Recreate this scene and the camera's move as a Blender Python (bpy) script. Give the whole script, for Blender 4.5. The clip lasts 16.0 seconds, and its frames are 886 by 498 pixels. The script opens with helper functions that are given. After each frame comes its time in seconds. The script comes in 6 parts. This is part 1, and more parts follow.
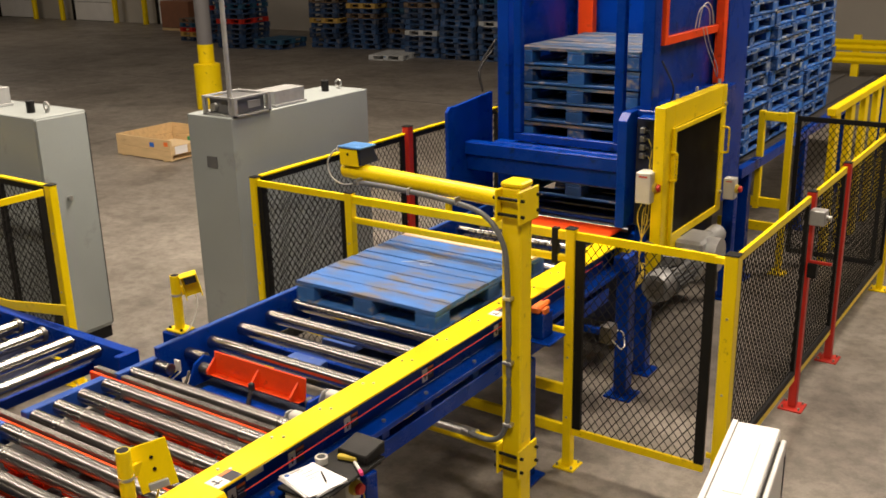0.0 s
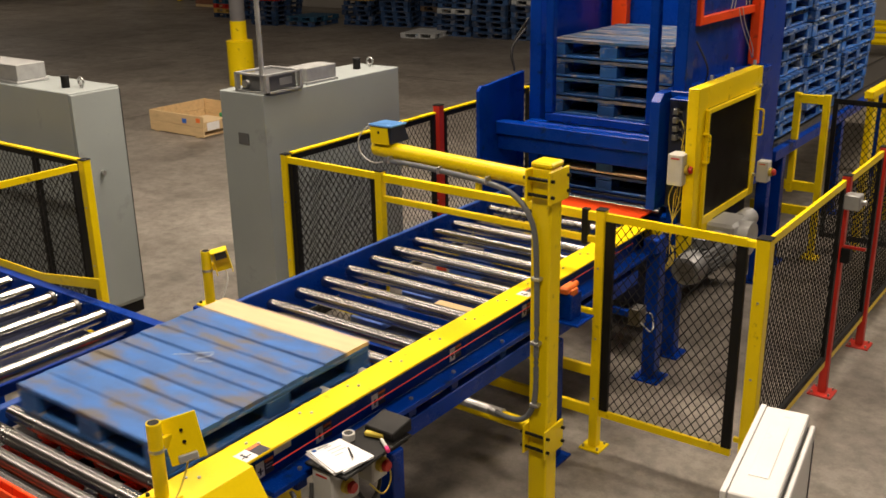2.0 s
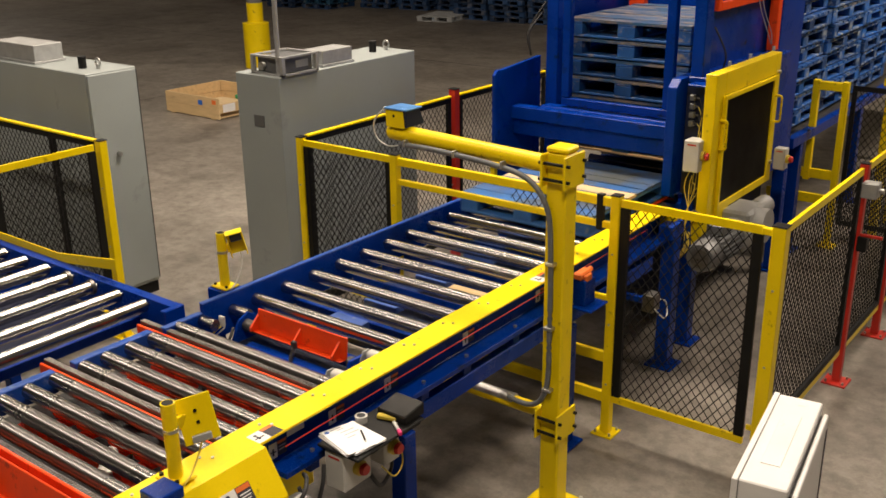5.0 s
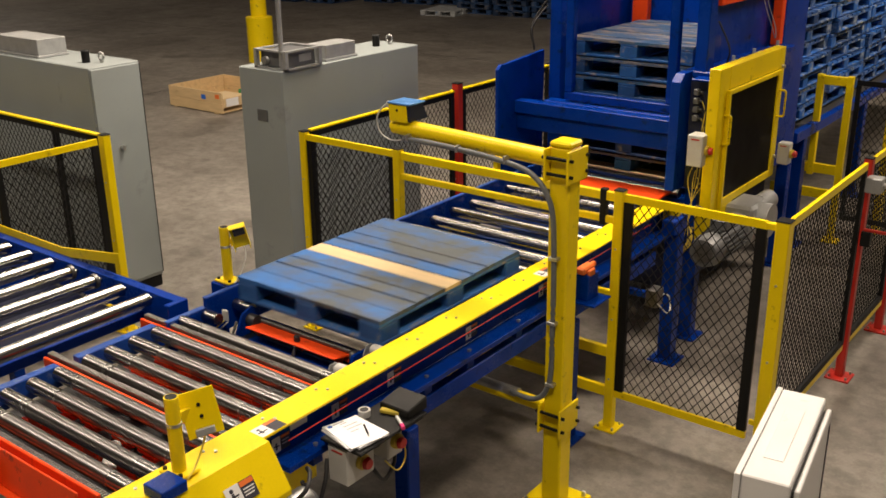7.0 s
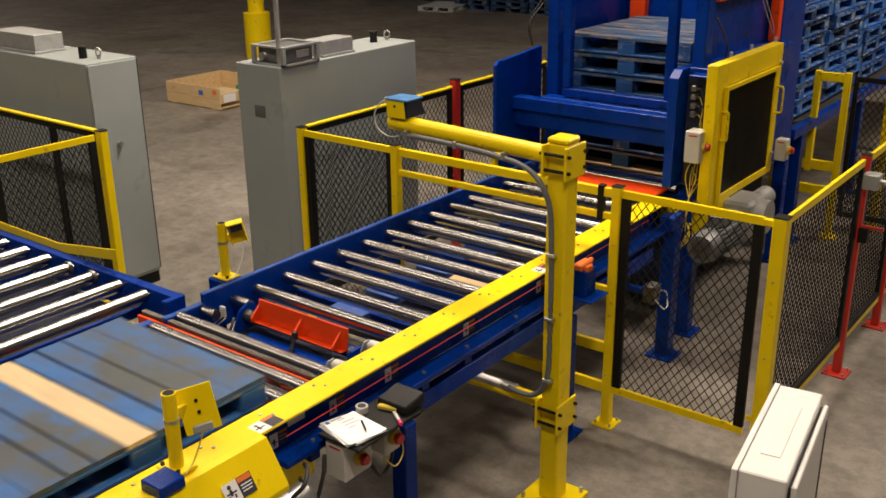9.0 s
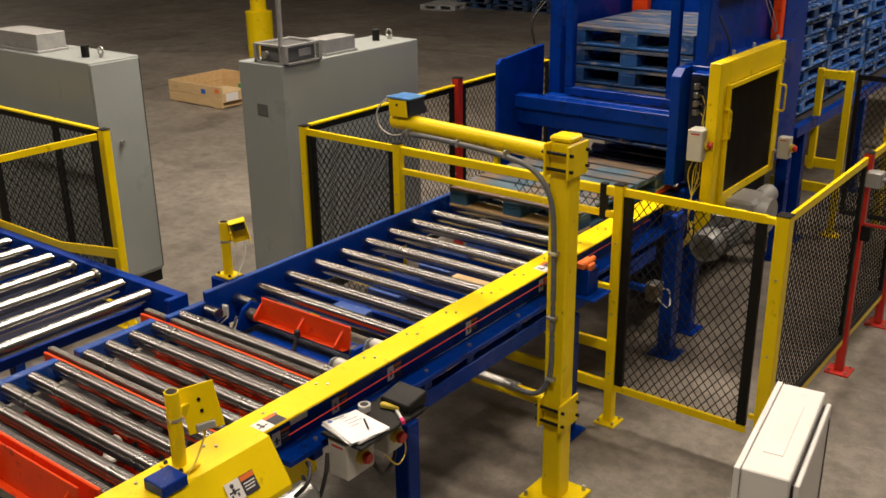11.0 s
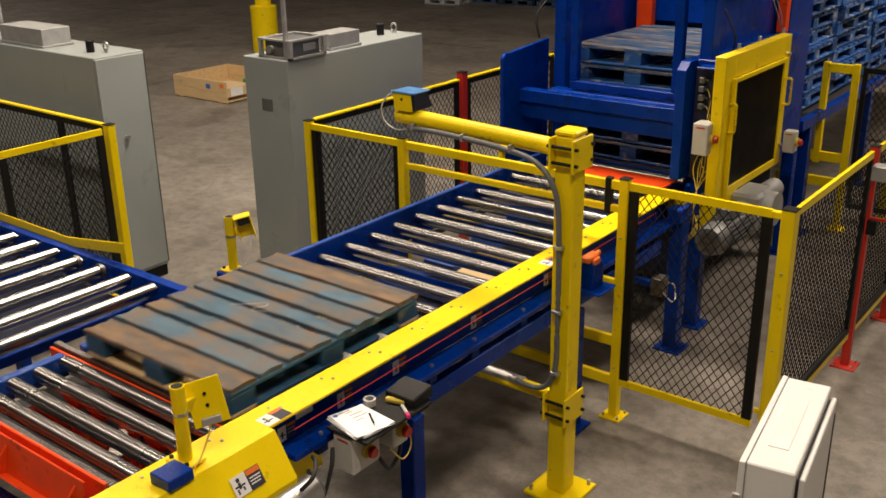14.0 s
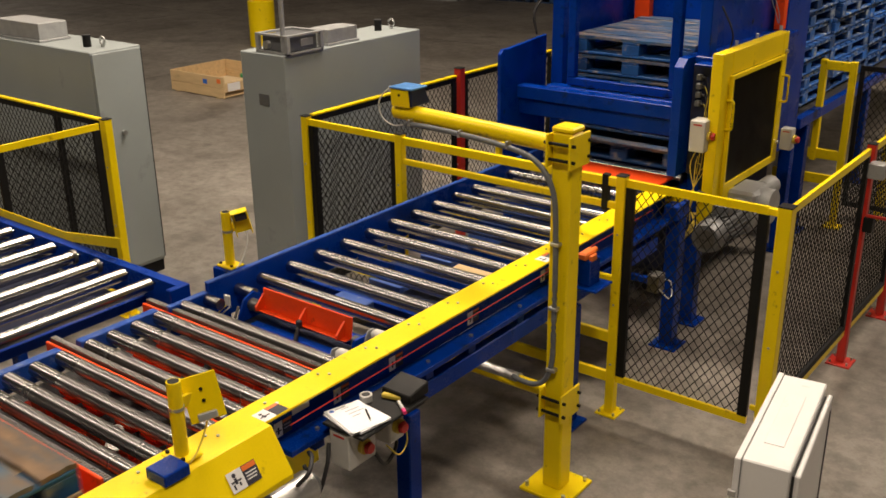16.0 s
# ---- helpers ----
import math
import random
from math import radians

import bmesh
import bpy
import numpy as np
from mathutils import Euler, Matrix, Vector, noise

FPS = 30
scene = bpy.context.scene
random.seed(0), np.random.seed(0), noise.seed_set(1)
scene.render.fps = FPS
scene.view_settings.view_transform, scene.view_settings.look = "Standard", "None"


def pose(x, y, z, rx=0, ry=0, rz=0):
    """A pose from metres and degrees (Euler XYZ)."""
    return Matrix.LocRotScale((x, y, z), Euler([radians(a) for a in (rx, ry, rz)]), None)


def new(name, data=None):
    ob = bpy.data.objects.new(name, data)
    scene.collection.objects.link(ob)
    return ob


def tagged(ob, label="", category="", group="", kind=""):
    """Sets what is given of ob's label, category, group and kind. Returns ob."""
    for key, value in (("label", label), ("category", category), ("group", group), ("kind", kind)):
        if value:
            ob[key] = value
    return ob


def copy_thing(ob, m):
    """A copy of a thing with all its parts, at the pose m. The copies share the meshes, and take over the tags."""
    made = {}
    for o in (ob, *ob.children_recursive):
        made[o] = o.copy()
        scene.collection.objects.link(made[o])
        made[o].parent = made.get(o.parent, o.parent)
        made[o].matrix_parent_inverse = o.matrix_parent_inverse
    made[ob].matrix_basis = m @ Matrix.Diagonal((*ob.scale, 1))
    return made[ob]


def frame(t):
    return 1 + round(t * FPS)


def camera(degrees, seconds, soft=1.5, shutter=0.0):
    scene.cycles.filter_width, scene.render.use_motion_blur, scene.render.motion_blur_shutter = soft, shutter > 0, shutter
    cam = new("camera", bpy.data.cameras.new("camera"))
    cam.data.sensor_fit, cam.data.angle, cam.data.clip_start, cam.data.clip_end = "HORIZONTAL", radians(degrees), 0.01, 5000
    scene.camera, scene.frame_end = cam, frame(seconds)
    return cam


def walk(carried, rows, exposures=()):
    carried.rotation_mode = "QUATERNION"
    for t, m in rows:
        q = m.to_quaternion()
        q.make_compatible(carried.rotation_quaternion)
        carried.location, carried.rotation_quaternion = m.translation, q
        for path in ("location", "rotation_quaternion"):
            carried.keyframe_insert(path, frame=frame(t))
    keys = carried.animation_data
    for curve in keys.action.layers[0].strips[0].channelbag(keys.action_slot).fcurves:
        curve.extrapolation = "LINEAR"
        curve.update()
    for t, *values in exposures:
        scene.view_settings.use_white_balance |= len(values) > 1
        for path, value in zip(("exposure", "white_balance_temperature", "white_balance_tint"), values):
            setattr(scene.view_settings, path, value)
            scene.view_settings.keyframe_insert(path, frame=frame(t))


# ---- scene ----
# camera: held by hand on one spot above the line, turning a little
cam = camera(48.486, 16.0, soft=1.6, shutter=0.8)
EYE = (3.382, -3.396, 3.203)
TURNS = [  # seconds, turn to the left, tilt, lean
    (0, 34.799, -17.849, -1.273),
    (0.5, 35.319, -18.107, -1.292),
    (1, 35.719, -18.394, -1.235),
    (1.5, 36.250, -18.827, -1.152),
    (2, 36.614, -19.020, -1.025),
    (2.5, 36.887, -19.197, -0.922),
    (3, 37.125, -19.409, -0.730),
    (3.5, 37.346, -19.629, -0.640),
    (4, 37.414, -19.797, -0.651),
    (6.5, 37.690, -20.103, -0.744),
    (7, 37.699, -20.245, -0.713),
    (7.5, 37.634, -20.273, -0.721),
    (8, 37.595, -20.261, -0.780),
    (8.5, 37.592, -20.372, -0.776),
    (9, 37.554, -20.471, -0.645),
    (11.5, 37.761, -20.648, -0.774),
    (12, 37.835, -20.791, -0.802),
    (12.5, 37.940, -20.822, -0.890),
    (13, 38.000, -20.805, -0.997),
    (13.5, 38.049, -20.851, -0.998),
    (14, 38.017, -20.872, -0.931),
    (14.5, 38.034, -20.931, -0.870),
    (15, 38.053, -20.977, -0.809),
    (15.5, 37.930, -20.963, -0.746),
    (16, 37.822, -21.103, -0.670),
]
walk(cam, [(t, pose(*EYE, 90 + tilt, 0, turn) @ pose(0, 0, 0, 0, 0, lean)) for t, turn, tilt, lean in TURNS],
     exposures=[(0, 0.22), (0.5, 0.04), (1.5, -0.04), (3.5, -0.07), (7.0, -0.14), (9.0, -0.24), (16, -0.23)])

# ---- light: high-bay lamps over the line, the rest of the hall in the dark ----
world = bpy.data.worlds.new("hall_air")
scene.world = world
world.use_nodes = True
world.node_tree.nodes["Background"].inputs[0].default_value = (0.9, 0.95, 1.0, 1)
world.node_tree.nodes["Background"].inputs[1].default_value = 0.004


def bay_lamp(x, y, z, power, sx=1.2, sy=0.5):
    data = bpy.data.lights.new("high_bay_lamp", "AREA")
    data.shape, data.size, data.size_y = "RECTANGLE", sx, sy
    data.energy, data.color = power, (1.0, 0.835, 0.67)
    lamp = new("high_bay_lamp", data)
    lamp.matrix_world = pose(x, y, z)
    return lamp


bay_lamp(3.2, -3.0, 7.6, 330, 0.9, 0.5)
bay_lamp(-1.4, 2.4, 7.6, 660, 2.6, 1.6)
# rows of unseen lamps across the hall
# x 3.8 and -31 added to brighten the waiting stacks and dock wall
for lx, ly, lp, length in ((-6.5, 3.4, 540, 19.0), (-7.5, -2.7, 420, 12.0), (-9.5, 9.5, 90, 9.0), (3.8, 8.5, 700, 3.0), (-17.0, 15.0, 40, 6.0), (-31.0, 15.0, 230, 6.0)):
    bay_lamp(lx, ly, 7.6, lp, length, 0.35)


# ---- materials ----
def mat(name, colour, rough=0.5, metal=0.0, vary=0.15, scale=6.0, bump=0.0, grain=120.0, wear=None, amount=0.0, wear_scale=5.0, stretch=(1, 1, 1), per=0.0, coat=0.0, spread=0.12, bands=0.0, uneven=0.1, spec=0.5, whole=False):
    """A painted, metal or wooden surface: two scales of variation, worn patches of another colour, fine relief."""
    m = bpy.data.materials.new(name)
    m.use_nodes = True
    nt = m.node_tree
    N, L = nt.nodes, nt.links
    b = N["Principled BSDF"]
    tc = N.new("ShaderNodeTexCoord")
    mp = N.new("ShaderNodeMapping")
    mp.inputs["Scale"].default_value = stretch
    L.new(tc.outputs["Object"], mp.inputs["Vector"])
    src = mp.outputs["Vector"]
    info = N.new("ShaderNodeObjectInfo")
    add = N.new("ShaderNodeVectorMath")
    add.operation = "MULTIPLY_ADD"
    add.inputs[1].default_value = (37, 53, 71)
    cx = N.new("ShaderNodeCombineXYZ")
    for i in range(3):
        L.new(info.outputs["Random"], cx.inputs[i])
    L.new(cx.outputs[0], add.inputs[0])
    L.new(src, add.inputs[2])
    if not whole:
        src = add.outputs[0]
    big = N.new("ShaderNodeTexNoise")
    big.inputs["Scale"].default_value, big.inputs["Detail"].default_value = scale, 5
    L.new(src, big.inputs["Vector"])
    fine = N.new("ShaderNodeTexNoise")
    fine.inputs["Scale"].default_value, fine.inputs["Detail"].default_value = grain, 3
    L.new(src, fine.inputs["Vector"])
    mixn = N.new("ShaderNodeMath")
    mixn.operation = "MULTIPLY_ADD"
    mixn.inputs[1].default_value = 0.35
    L.new(fine.outputs["Fac"], mixn.inputs[0])
    L.new(big.outputs["Fac"], mixn.inputs[2])
    rng = N.new("ShaderNodeMapRange")
    rng.inputs[1].default_value, rng.inputs[2].default_value = 0.4, 0.95
    rng.inputs[3].default_value, rng.inputs[4].default_value = 1 - vary, 1 + vary
    L.new(mixn.outputs[0], rng.inputs[0])
    tint = rng.outputs[0]
    if per:
        pr = N.new("ShaderNodeMapRange")
        pr.inputs[3].default_value, pr.inputs[4].default_value = 1 - per, 1 + per
        L.new(info.outputs["Random"], pr.inputs[0])
        mu = N.new("ShaderNodeMath")
        mu.operation = "MULTIPLY"
        L.new(tint, mu.inputs[0])
        L.new(pr.outputs[0], mu.inputs[1])
        tint = mu.outputs[0]
    col = N.new("ShaderNodeVectorMath")
    col.operation = "SCALE"
    col.inputs[0].default_value = colour
    L.new(tint, col.inputs["Scale"])
    out = col.outputs[0]
    b.inputs["Roughness"].default_value = rough
    if wear is not None:
        wn = N.new("ShaderNodeTexNoise")
        wn.inputs["Scale"].default_value, wn.inputs["Detail"].default_value, wn.inputs["Roughness"].default_value = wear_scale, 8, 0.65
        L.new(src, wn.inputs["Vector"])
        wr = N.new("ShaderNodeMapRange")
        cut = 0.72 - 0.42 * amount
        wr.inputs[1].default_value, wr.inputs[2].default_value = cut - spread / 2, cut + spread / 2
        fac = wn.outputs["Fac"]
        if bands:
            # grime over the three stringers, along the board
            sep = N.new("ShaderNodeSeparateXYZ")
            L.new(tc.outputs["Object"], sep.inputs[0])
            ab = N.new("ShaderNodeMath")
            ab.operation = "ABSOLUTE"
            L.new(sep.outputs["X"], ab.inputs[0])
            pp = N.new("ShaderNodeMath")
            pp.operation = "PINGPONG"
            pp.inputs[1].default_value = 0.219
            L.new(ab.outputs[0], pp.inputs[0])
            mr = N.new("ShaderNodeMapRange")
            mr.inputs[1].default_value, mr.inputs[2].default_value = 0.02, 0.13
            mr.inputs[3].default_value, mr.inputs[4].default_value = bands, 0.0
            L.new(pp.outputs[0], mr.inputs[0])
            sm = N.new("ShaderNodeMath")
            sm.operation = "ADD"
            L.new(fac, sm.inputs[0])
            L.new(mr.outputs[0], sm.inputs[1])
            fac = sm.outputs[0]
        L.new(fac, wr.inputs[0])
        mx = N.new("ShaderNodeMix")
        mx.data_type = "RGBA"
        L.new(wr.outputs[0], mx.inputs["Factor"])
        L.new(out, mx.inputs["A"])
        mx.inputs["B"].default_value = (*wear, 1)
        out = mx.outputs["Result"]
    L.new(out, b.inputs["Base Color"])
    b.inputs["Metallic"].default_value = metal
    b.inputs["Specular IOR Level"].default_value = spec
    if coat:
        b.inputs["Coat Weight"].default_value = coat
        b.inputs["Coat Roughness"].default_value = 0.15
    rr = N.new("ShaderNodeMapRange")
    rr.inputs[1].default_value, rr.inputs[2].default_value = 0.4, 0.95
    rr.inputs[3].default_value, rr.inputs[4].default_value = max(0.03, rough - uneven), min(1, rough + uneven)
    L.new(mixn.outputs[0], rr.inputs[0])
    L.new(rr.outputs[0], b.inputs["Roughness"])
    if bump:
        bp = N.new("ShaderNodeBump")
        bp.inputs["Strength"].default_value, bp.inputs["Distance"].default_value = bump, 0.004
        L.new(mixn.outputs[0], bp.inputs["Height"])
        L.new(bp.outputs[0], b.inputs["Normal"])
    return m


BLUE = mat("machine_blue_paint", (0.0004, 0.032, 0.275), 0.29, vary=0.2, scale=3, bump=0.06, wear=(0.006, 0.016, 0.06), amount=0.16, wear_scale=9, spec=0.16)
PALEBLUE = mat("worn_blue_paint", (0.05, 0.12, 0.42), 0.45, vary=0.2, scale=8, wear=(0.25, 0.27, 0.32), amount=0.2, wear_scale=14)
MIDBLUE = mat("edge_worn_blue_paint", (0.005, 0.058, 0.32), 0.42, vary=0.2, scale=8, wear=(0.16, 0.2, 0.27), amount=0.14, wear_scale=14)
YELLOW = mat("safety_yellow_paint", (0.88, 0.66, 0.001), 0.36, vary=0.08, scale=3, bump=0.04, wear=(0.36, 0.24, 0.01), amount=0.09, wear_scale=13, spec=0.3)
ORANGE = mat("orange_red_paint", (0.84, 0.07, 0.008), 0.4, vary=0.14, scale=5, bump=0.05, wear=(0.3, 0.03, 0.01), amount=0.15, wear_scale=10, spec=0.3)
RED = mat("red_paint", (0.48, 0.022, 0.012), 0.45, vary=0.15, scale=6, bump=0.05)
ZINC = mat("zinc_plated_steel", (0.5, 0.5, 0.49), 0.4, metal=0.9, vary=0.2, scale=20)
CHAIN = mat("oiled_chain_steel", (0.13, 0.125, 0.12), 0.36, metal=0.7, vary=0.35, scale=60)
BLACK = mat("black_paint", (0.009, 0.009, 0.009), 0.55, vary=0.2, scale=10, spec=0.2)
RUBBER = mat("black_rubber", (0.02, 0.02, 0.021), 0.65, vary=0.2, scale=20)
GREYPAINT = mat("grey_enclosure_enamel", (0.29, 0.325, 0.325), 0.45, vary=0.07, scale=2.0, bump=0.03, wear=(0.2, 0.22, 0.22), amount=0.12, wear_scale=2)
GREYTOP = mat("galvanised_box_steel", (0.36, 0.37, 0.37), 0.45, metal=0.3, vary=0.18, scale=14)
MOTOR = mat("motor_grey_paint", (0.13, 0.135, 0.14), 0.42, metal=0.25, vary=0.2, scale=12, bump=0.05)
WHITE = mat("white_enamel", (0.78, 0.78, 0.77), 0.4, vary=0.05, scale=3, bump=0.02, wear=(0.55, 0.52, 0.48), amount=0.1, wear_scale=6)
OFFWHITE = mat("light_grey_plastic", (0.55, 0.55, 0.52), 0.5, vary=0.08, scale=10)
PAPER = mat("white_paper", (0.82, 0.83, 0.86), 0.7, vary=0.04, scale=6)
INK = mat("dark_print", (0.03, 0.03, 0.045), 0.6, vary=0.1)
PINK = mat("pink_plastic", (0.8, 0.04, 0.2), 0.4, vary=0.1)
CONDUIT = mat("grey_flexible_conduit", (0.13, 0.14, 0.15), 0.5, vary=0.15, scale=40)
WIREY = mat("yellow_cable", (0.65, 0.5, 0.06), 0.5, vary=0.1)
WIRER = mat("red_cable", (0.6, 0.04, 0.03), 0.45, vary=0.1)
# near-black navy: the shade inside the machines put into the colour
SHADENAVY = mat("machine_inside_dark", (0.006, 0.012, 0.05), 0.6, vary=0.2)
SMOKED = mat("smoked_panel", (0.003, 0.003, 0.0035), 0.4, vary=0.1, scale=4, spec=0.06)
NEWWOOD = mat("fresh_pine_board", (0.62, 0.47, 0.27), 0.7, vary=0.14, scale=7, grain=70, bump=0.15, stretch=(0.4, 4, 4), wear=(0.35, 0.25, 0.13), amount=0.12, wear_scale=3)
PINE = mat("pine_crate_board", (0.58, 0.42, 0.22), 0.7, vary=0.14, scale=6, grain=60, bump=0.12, stretch=(0.6, 3, 3), wear=(0.36, 0.25, 0.13), amount=0.15, wear_scale=4)
PBLUE = mat("blue_stained_board", (0.030, 0.130, 0.40), 0.6, vary=0.36, scale=6, grain=70, bump=0.28, stretch=(0.8, 2.2, 2.2), wear=(0.125, 0.105, 0.075), amount=0.26, wear_scale=3.6, per=0.10, spread=0.2, bands=0.11, whole=True)
PGREY = mat("grimy_blue_board", (0.022, 0.12, 0.36), 0.66, vary=0.3, scale=6, grain=70, bump=0.25, stretch=(0.8, 1.3, 1.3), wear=(0.068, 0.078, 0.080), amount=0.52, wear_scale=2.4, per=0.1, spread=0.2, whole=True)
PBROWN = mat("weathered_blue_board", (0.056, 0.115, 0.165), 0.76, vary=0.4, scale=6, grain=70, bump=0.35, stretch=(0.8, 2.2, 2.2), wear=(0.165, 0.112, 0.066), amount=0.30, wear_scale=3.4, per=0.18, spread=0.26, bands=0.16, whole=True)
RUST = mat("rust_brown_board", (0.17, 0.108, 0.062), 0.8, vary=0.5, scale=7, grain=80, bump=0.5, stretch=(0.8, 3, 3), wear=(0.072, 0.082, 0.086), amount=0.44, wear_scale=4.5, spread=0.22)
PDARK = mat("blue_block_paint", (0.022, 0.11, 0.33), 0.65, vary=0.3, scale=9, bump=0.2, wear=(0.22, 0.21, 0.18), amount=0.26, wear_scale=9, per=0.25)
STACKBLUE = mat("stacked_pallet_blue", (0.010, 0.085, 0.33), 0.62, vary=0.4, scale=8, bump=0.3, wear=(0.33, 0.38, 0.42), amount=0.30, wear_scale=9, per=0.5, spread=0.16)
GRUBBY = mat("grubby_blue_block", (0.006, 0.070, 0.25), 0.6, vary=0.4, scale=9, bump=0.3, wear=(0.34, 0.28, 0.20), amount=0.24, wear_scale=8, per=0.35, spread=0.14)
SCUFFED = mat("edge_scuffed_board", (0.020, 0.075, 0.17), 0.7, vary=0.4, scale=6, grain=70, bump=0.35, stretch=(0.8, 2.2, 2.2), wear=(0.30, 0.23, 0.16), amount=0.38, wear_scale=5, per=0.25, spread=0.2)
FARBLUE = mat("dusty_far_pallet_blue", (0.016, 0.055, 0.15), 0.75, vary=0.4, scale=5, wear=(0.16, 0.15, 0.14), amount=0.28, wear_scale=5, per=0.5, spread=0.2)
FARPALE = mat("bleached_pallet_wood", (0.42, 0.44, 0.45), 0.75, vary=0.25, scale=5, wear=(0.12, 0.2, 0.32), amount=0.2, wear_scale=5)
FARTAN = mat("tan_pallet_paint", (0.50, 0.33, 0.08), 0.7, vary=0.25, scale=5, wear=(0.2, 0.15, 0.08), amount=0.25, wear_scale=5)
TEAL = mat("faded_teal_paint", (0.014, 0.075, 0.15), 0.7, vary=0.35, scale=7, bump=0.2, wear=(0.14, 0.15, 0.14), amount=0.2, wear_scale=5)
FILM = mat("blue_protective_film", (0.10, 0.26, 0.58), 0.22, vary=0.12, scale=14, bump=0.1)
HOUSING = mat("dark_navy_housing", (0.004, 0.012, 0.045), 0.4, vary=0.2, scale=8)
CLEAR = mat("cloudy_plastic", (0.55, 0.55, 0.53), 0.2, vary=0.1, scale=12)
CARDBROWN = mat("brown_carton", (0.23, 0.10, 0.055), 0.8, vary=0.15, scale=3)
WALLP = mat("pale_wall_panel", (0.42, 0.40, 0.36), 0.7, vary=0.1, scale=0.6)
CEILP = mat("ceiling_deck", (0.25, 0.25, 0.24), 0.8, vary=0.12, scale=0.7)
COLUMN = mat("grey_column_paint", (0.16, 0.16, 0.17), 0.6, vary=0.12, scale=2)
TAPE = mat("blue_tape", (0.02, 0.12, 0.5), 0.5, vary=0.1)
ORANGELABEL = mat("orange_label", (0.75, 0.17, 0.03), 0.5, vary=0.08)
LABELW = mat("white_label", (0.75, 0.75, 0.75), 0.5, vary=0.05)
CHALK = mat("chalk_spray", (0.36, 0.42, 0.50), 0.8, vary=0.2)
FAINT = mat("pale_print", (0.33, 0.35, 0.42), 0.7, vary=0.1)
GREENP = mat("green_paint", (0.03, 0.22, 0.08), 0.6, vary=0.2)


def concrete():
    """Sealed hall floor: soft grey-brown patches, dark tyre stains, fine grain."""
    m = bpy.data.materials.new("sealed_concrete")
    m.use_nodes = True
    nt = m.node_tree
    N, L = nt.nodes, nt.links
    b = N["Principled BSDF"]
    tc = N.new("ShaderNodeTexCoord")

    def noi(scale, detail, rough=0.55):
        n = N.new("ShaderNodeTexNoise")
        n.inputs["Scale"].default_value, n.inputs["Detail"].default_value, n.inputs["Roughness"].default_value = scale, detail, rough
        L.new(tc.outputs["Object"], n.inputs["Vector"])
        return n.outputs["Fac"]

    def ramp(fac, stops):
        r = N.new("ShaderNodeValToRGB")
        e = r.color_ramp.elements
        e[0].position, e[0].color = stops[0][0], (*stops[0][1], 1)
        e[1].position, e[1].color = stops[-1][0], (*stops[-1][1], 1)
        L.new(fac, r.inputs[0])
        return r.outputs["Color"]

    def mult(a, c, f):
        x = N.new("ShaderNodeMix")
        x.data_type, x.blend_type = "RGBA", "MULTIPLY"
        x.inputs["Factor"].default_value = f
        L.new(a, x.inputs["A"])
        L.new(c, x.inputs["B"])
        return x.outputs["Result"]

    base = ramp(noi(0.5, 7, 0.62), ((0.34, (0.185, 0.165, 0.142)), (0.66, (0.295, 0.27, 0.237))))
    base = mult(base, ramp(noi(3.2, 7, 0.65), ((0.38, (0.60, 0.59, 0.58)), (0.58, (1, 1, 1)))), 0.65)
    base = mult(base, ramp(noi(8.5, 7, 0.7), ((0.40, (0.55, 0.54, 0.53)), (0.56, (1.06, 1.06, 1.06)))), 0.55)
    base = mult(base, ramp(noi(1.1, 4, 0.5), ((0.58, (1, 1, 1)), (0.70, (0.55, 0.54, 0.53)))), 0.8)
    base = mult(base, ramp(noi(60, 4), ((0.3, (0.85, 0.85, 0.85)), (0.7, (1.08, 1.08, 1.08)))), 0.7)
    L.new(base, b.inputs["Base Color"])
    r = N.new("ShaderNodeMapRange")
    r.inputs[1].default_value, r.inputs[2].default_value, r.inputs[3].default_value, r.inputs[4].default_value = 0.3, 0.7, 0.38, 0.6
    L.new(noi(1.3, 5), r.inputs[0])
    L.new(r.outputs[0], b.inputs["Roughness"])
    bp = N.new("ShaderNodeBump")
    bp.inputs["Strength"].default_value, bp.inputs["Distance"].default_value = 0.08, 0.004
    L.new(noi(45, 4), bp.inputs["Height"])
    L.new(bp.outputs[0], b.inputs["Normal"])
    return m


CONCRETE = concrete()


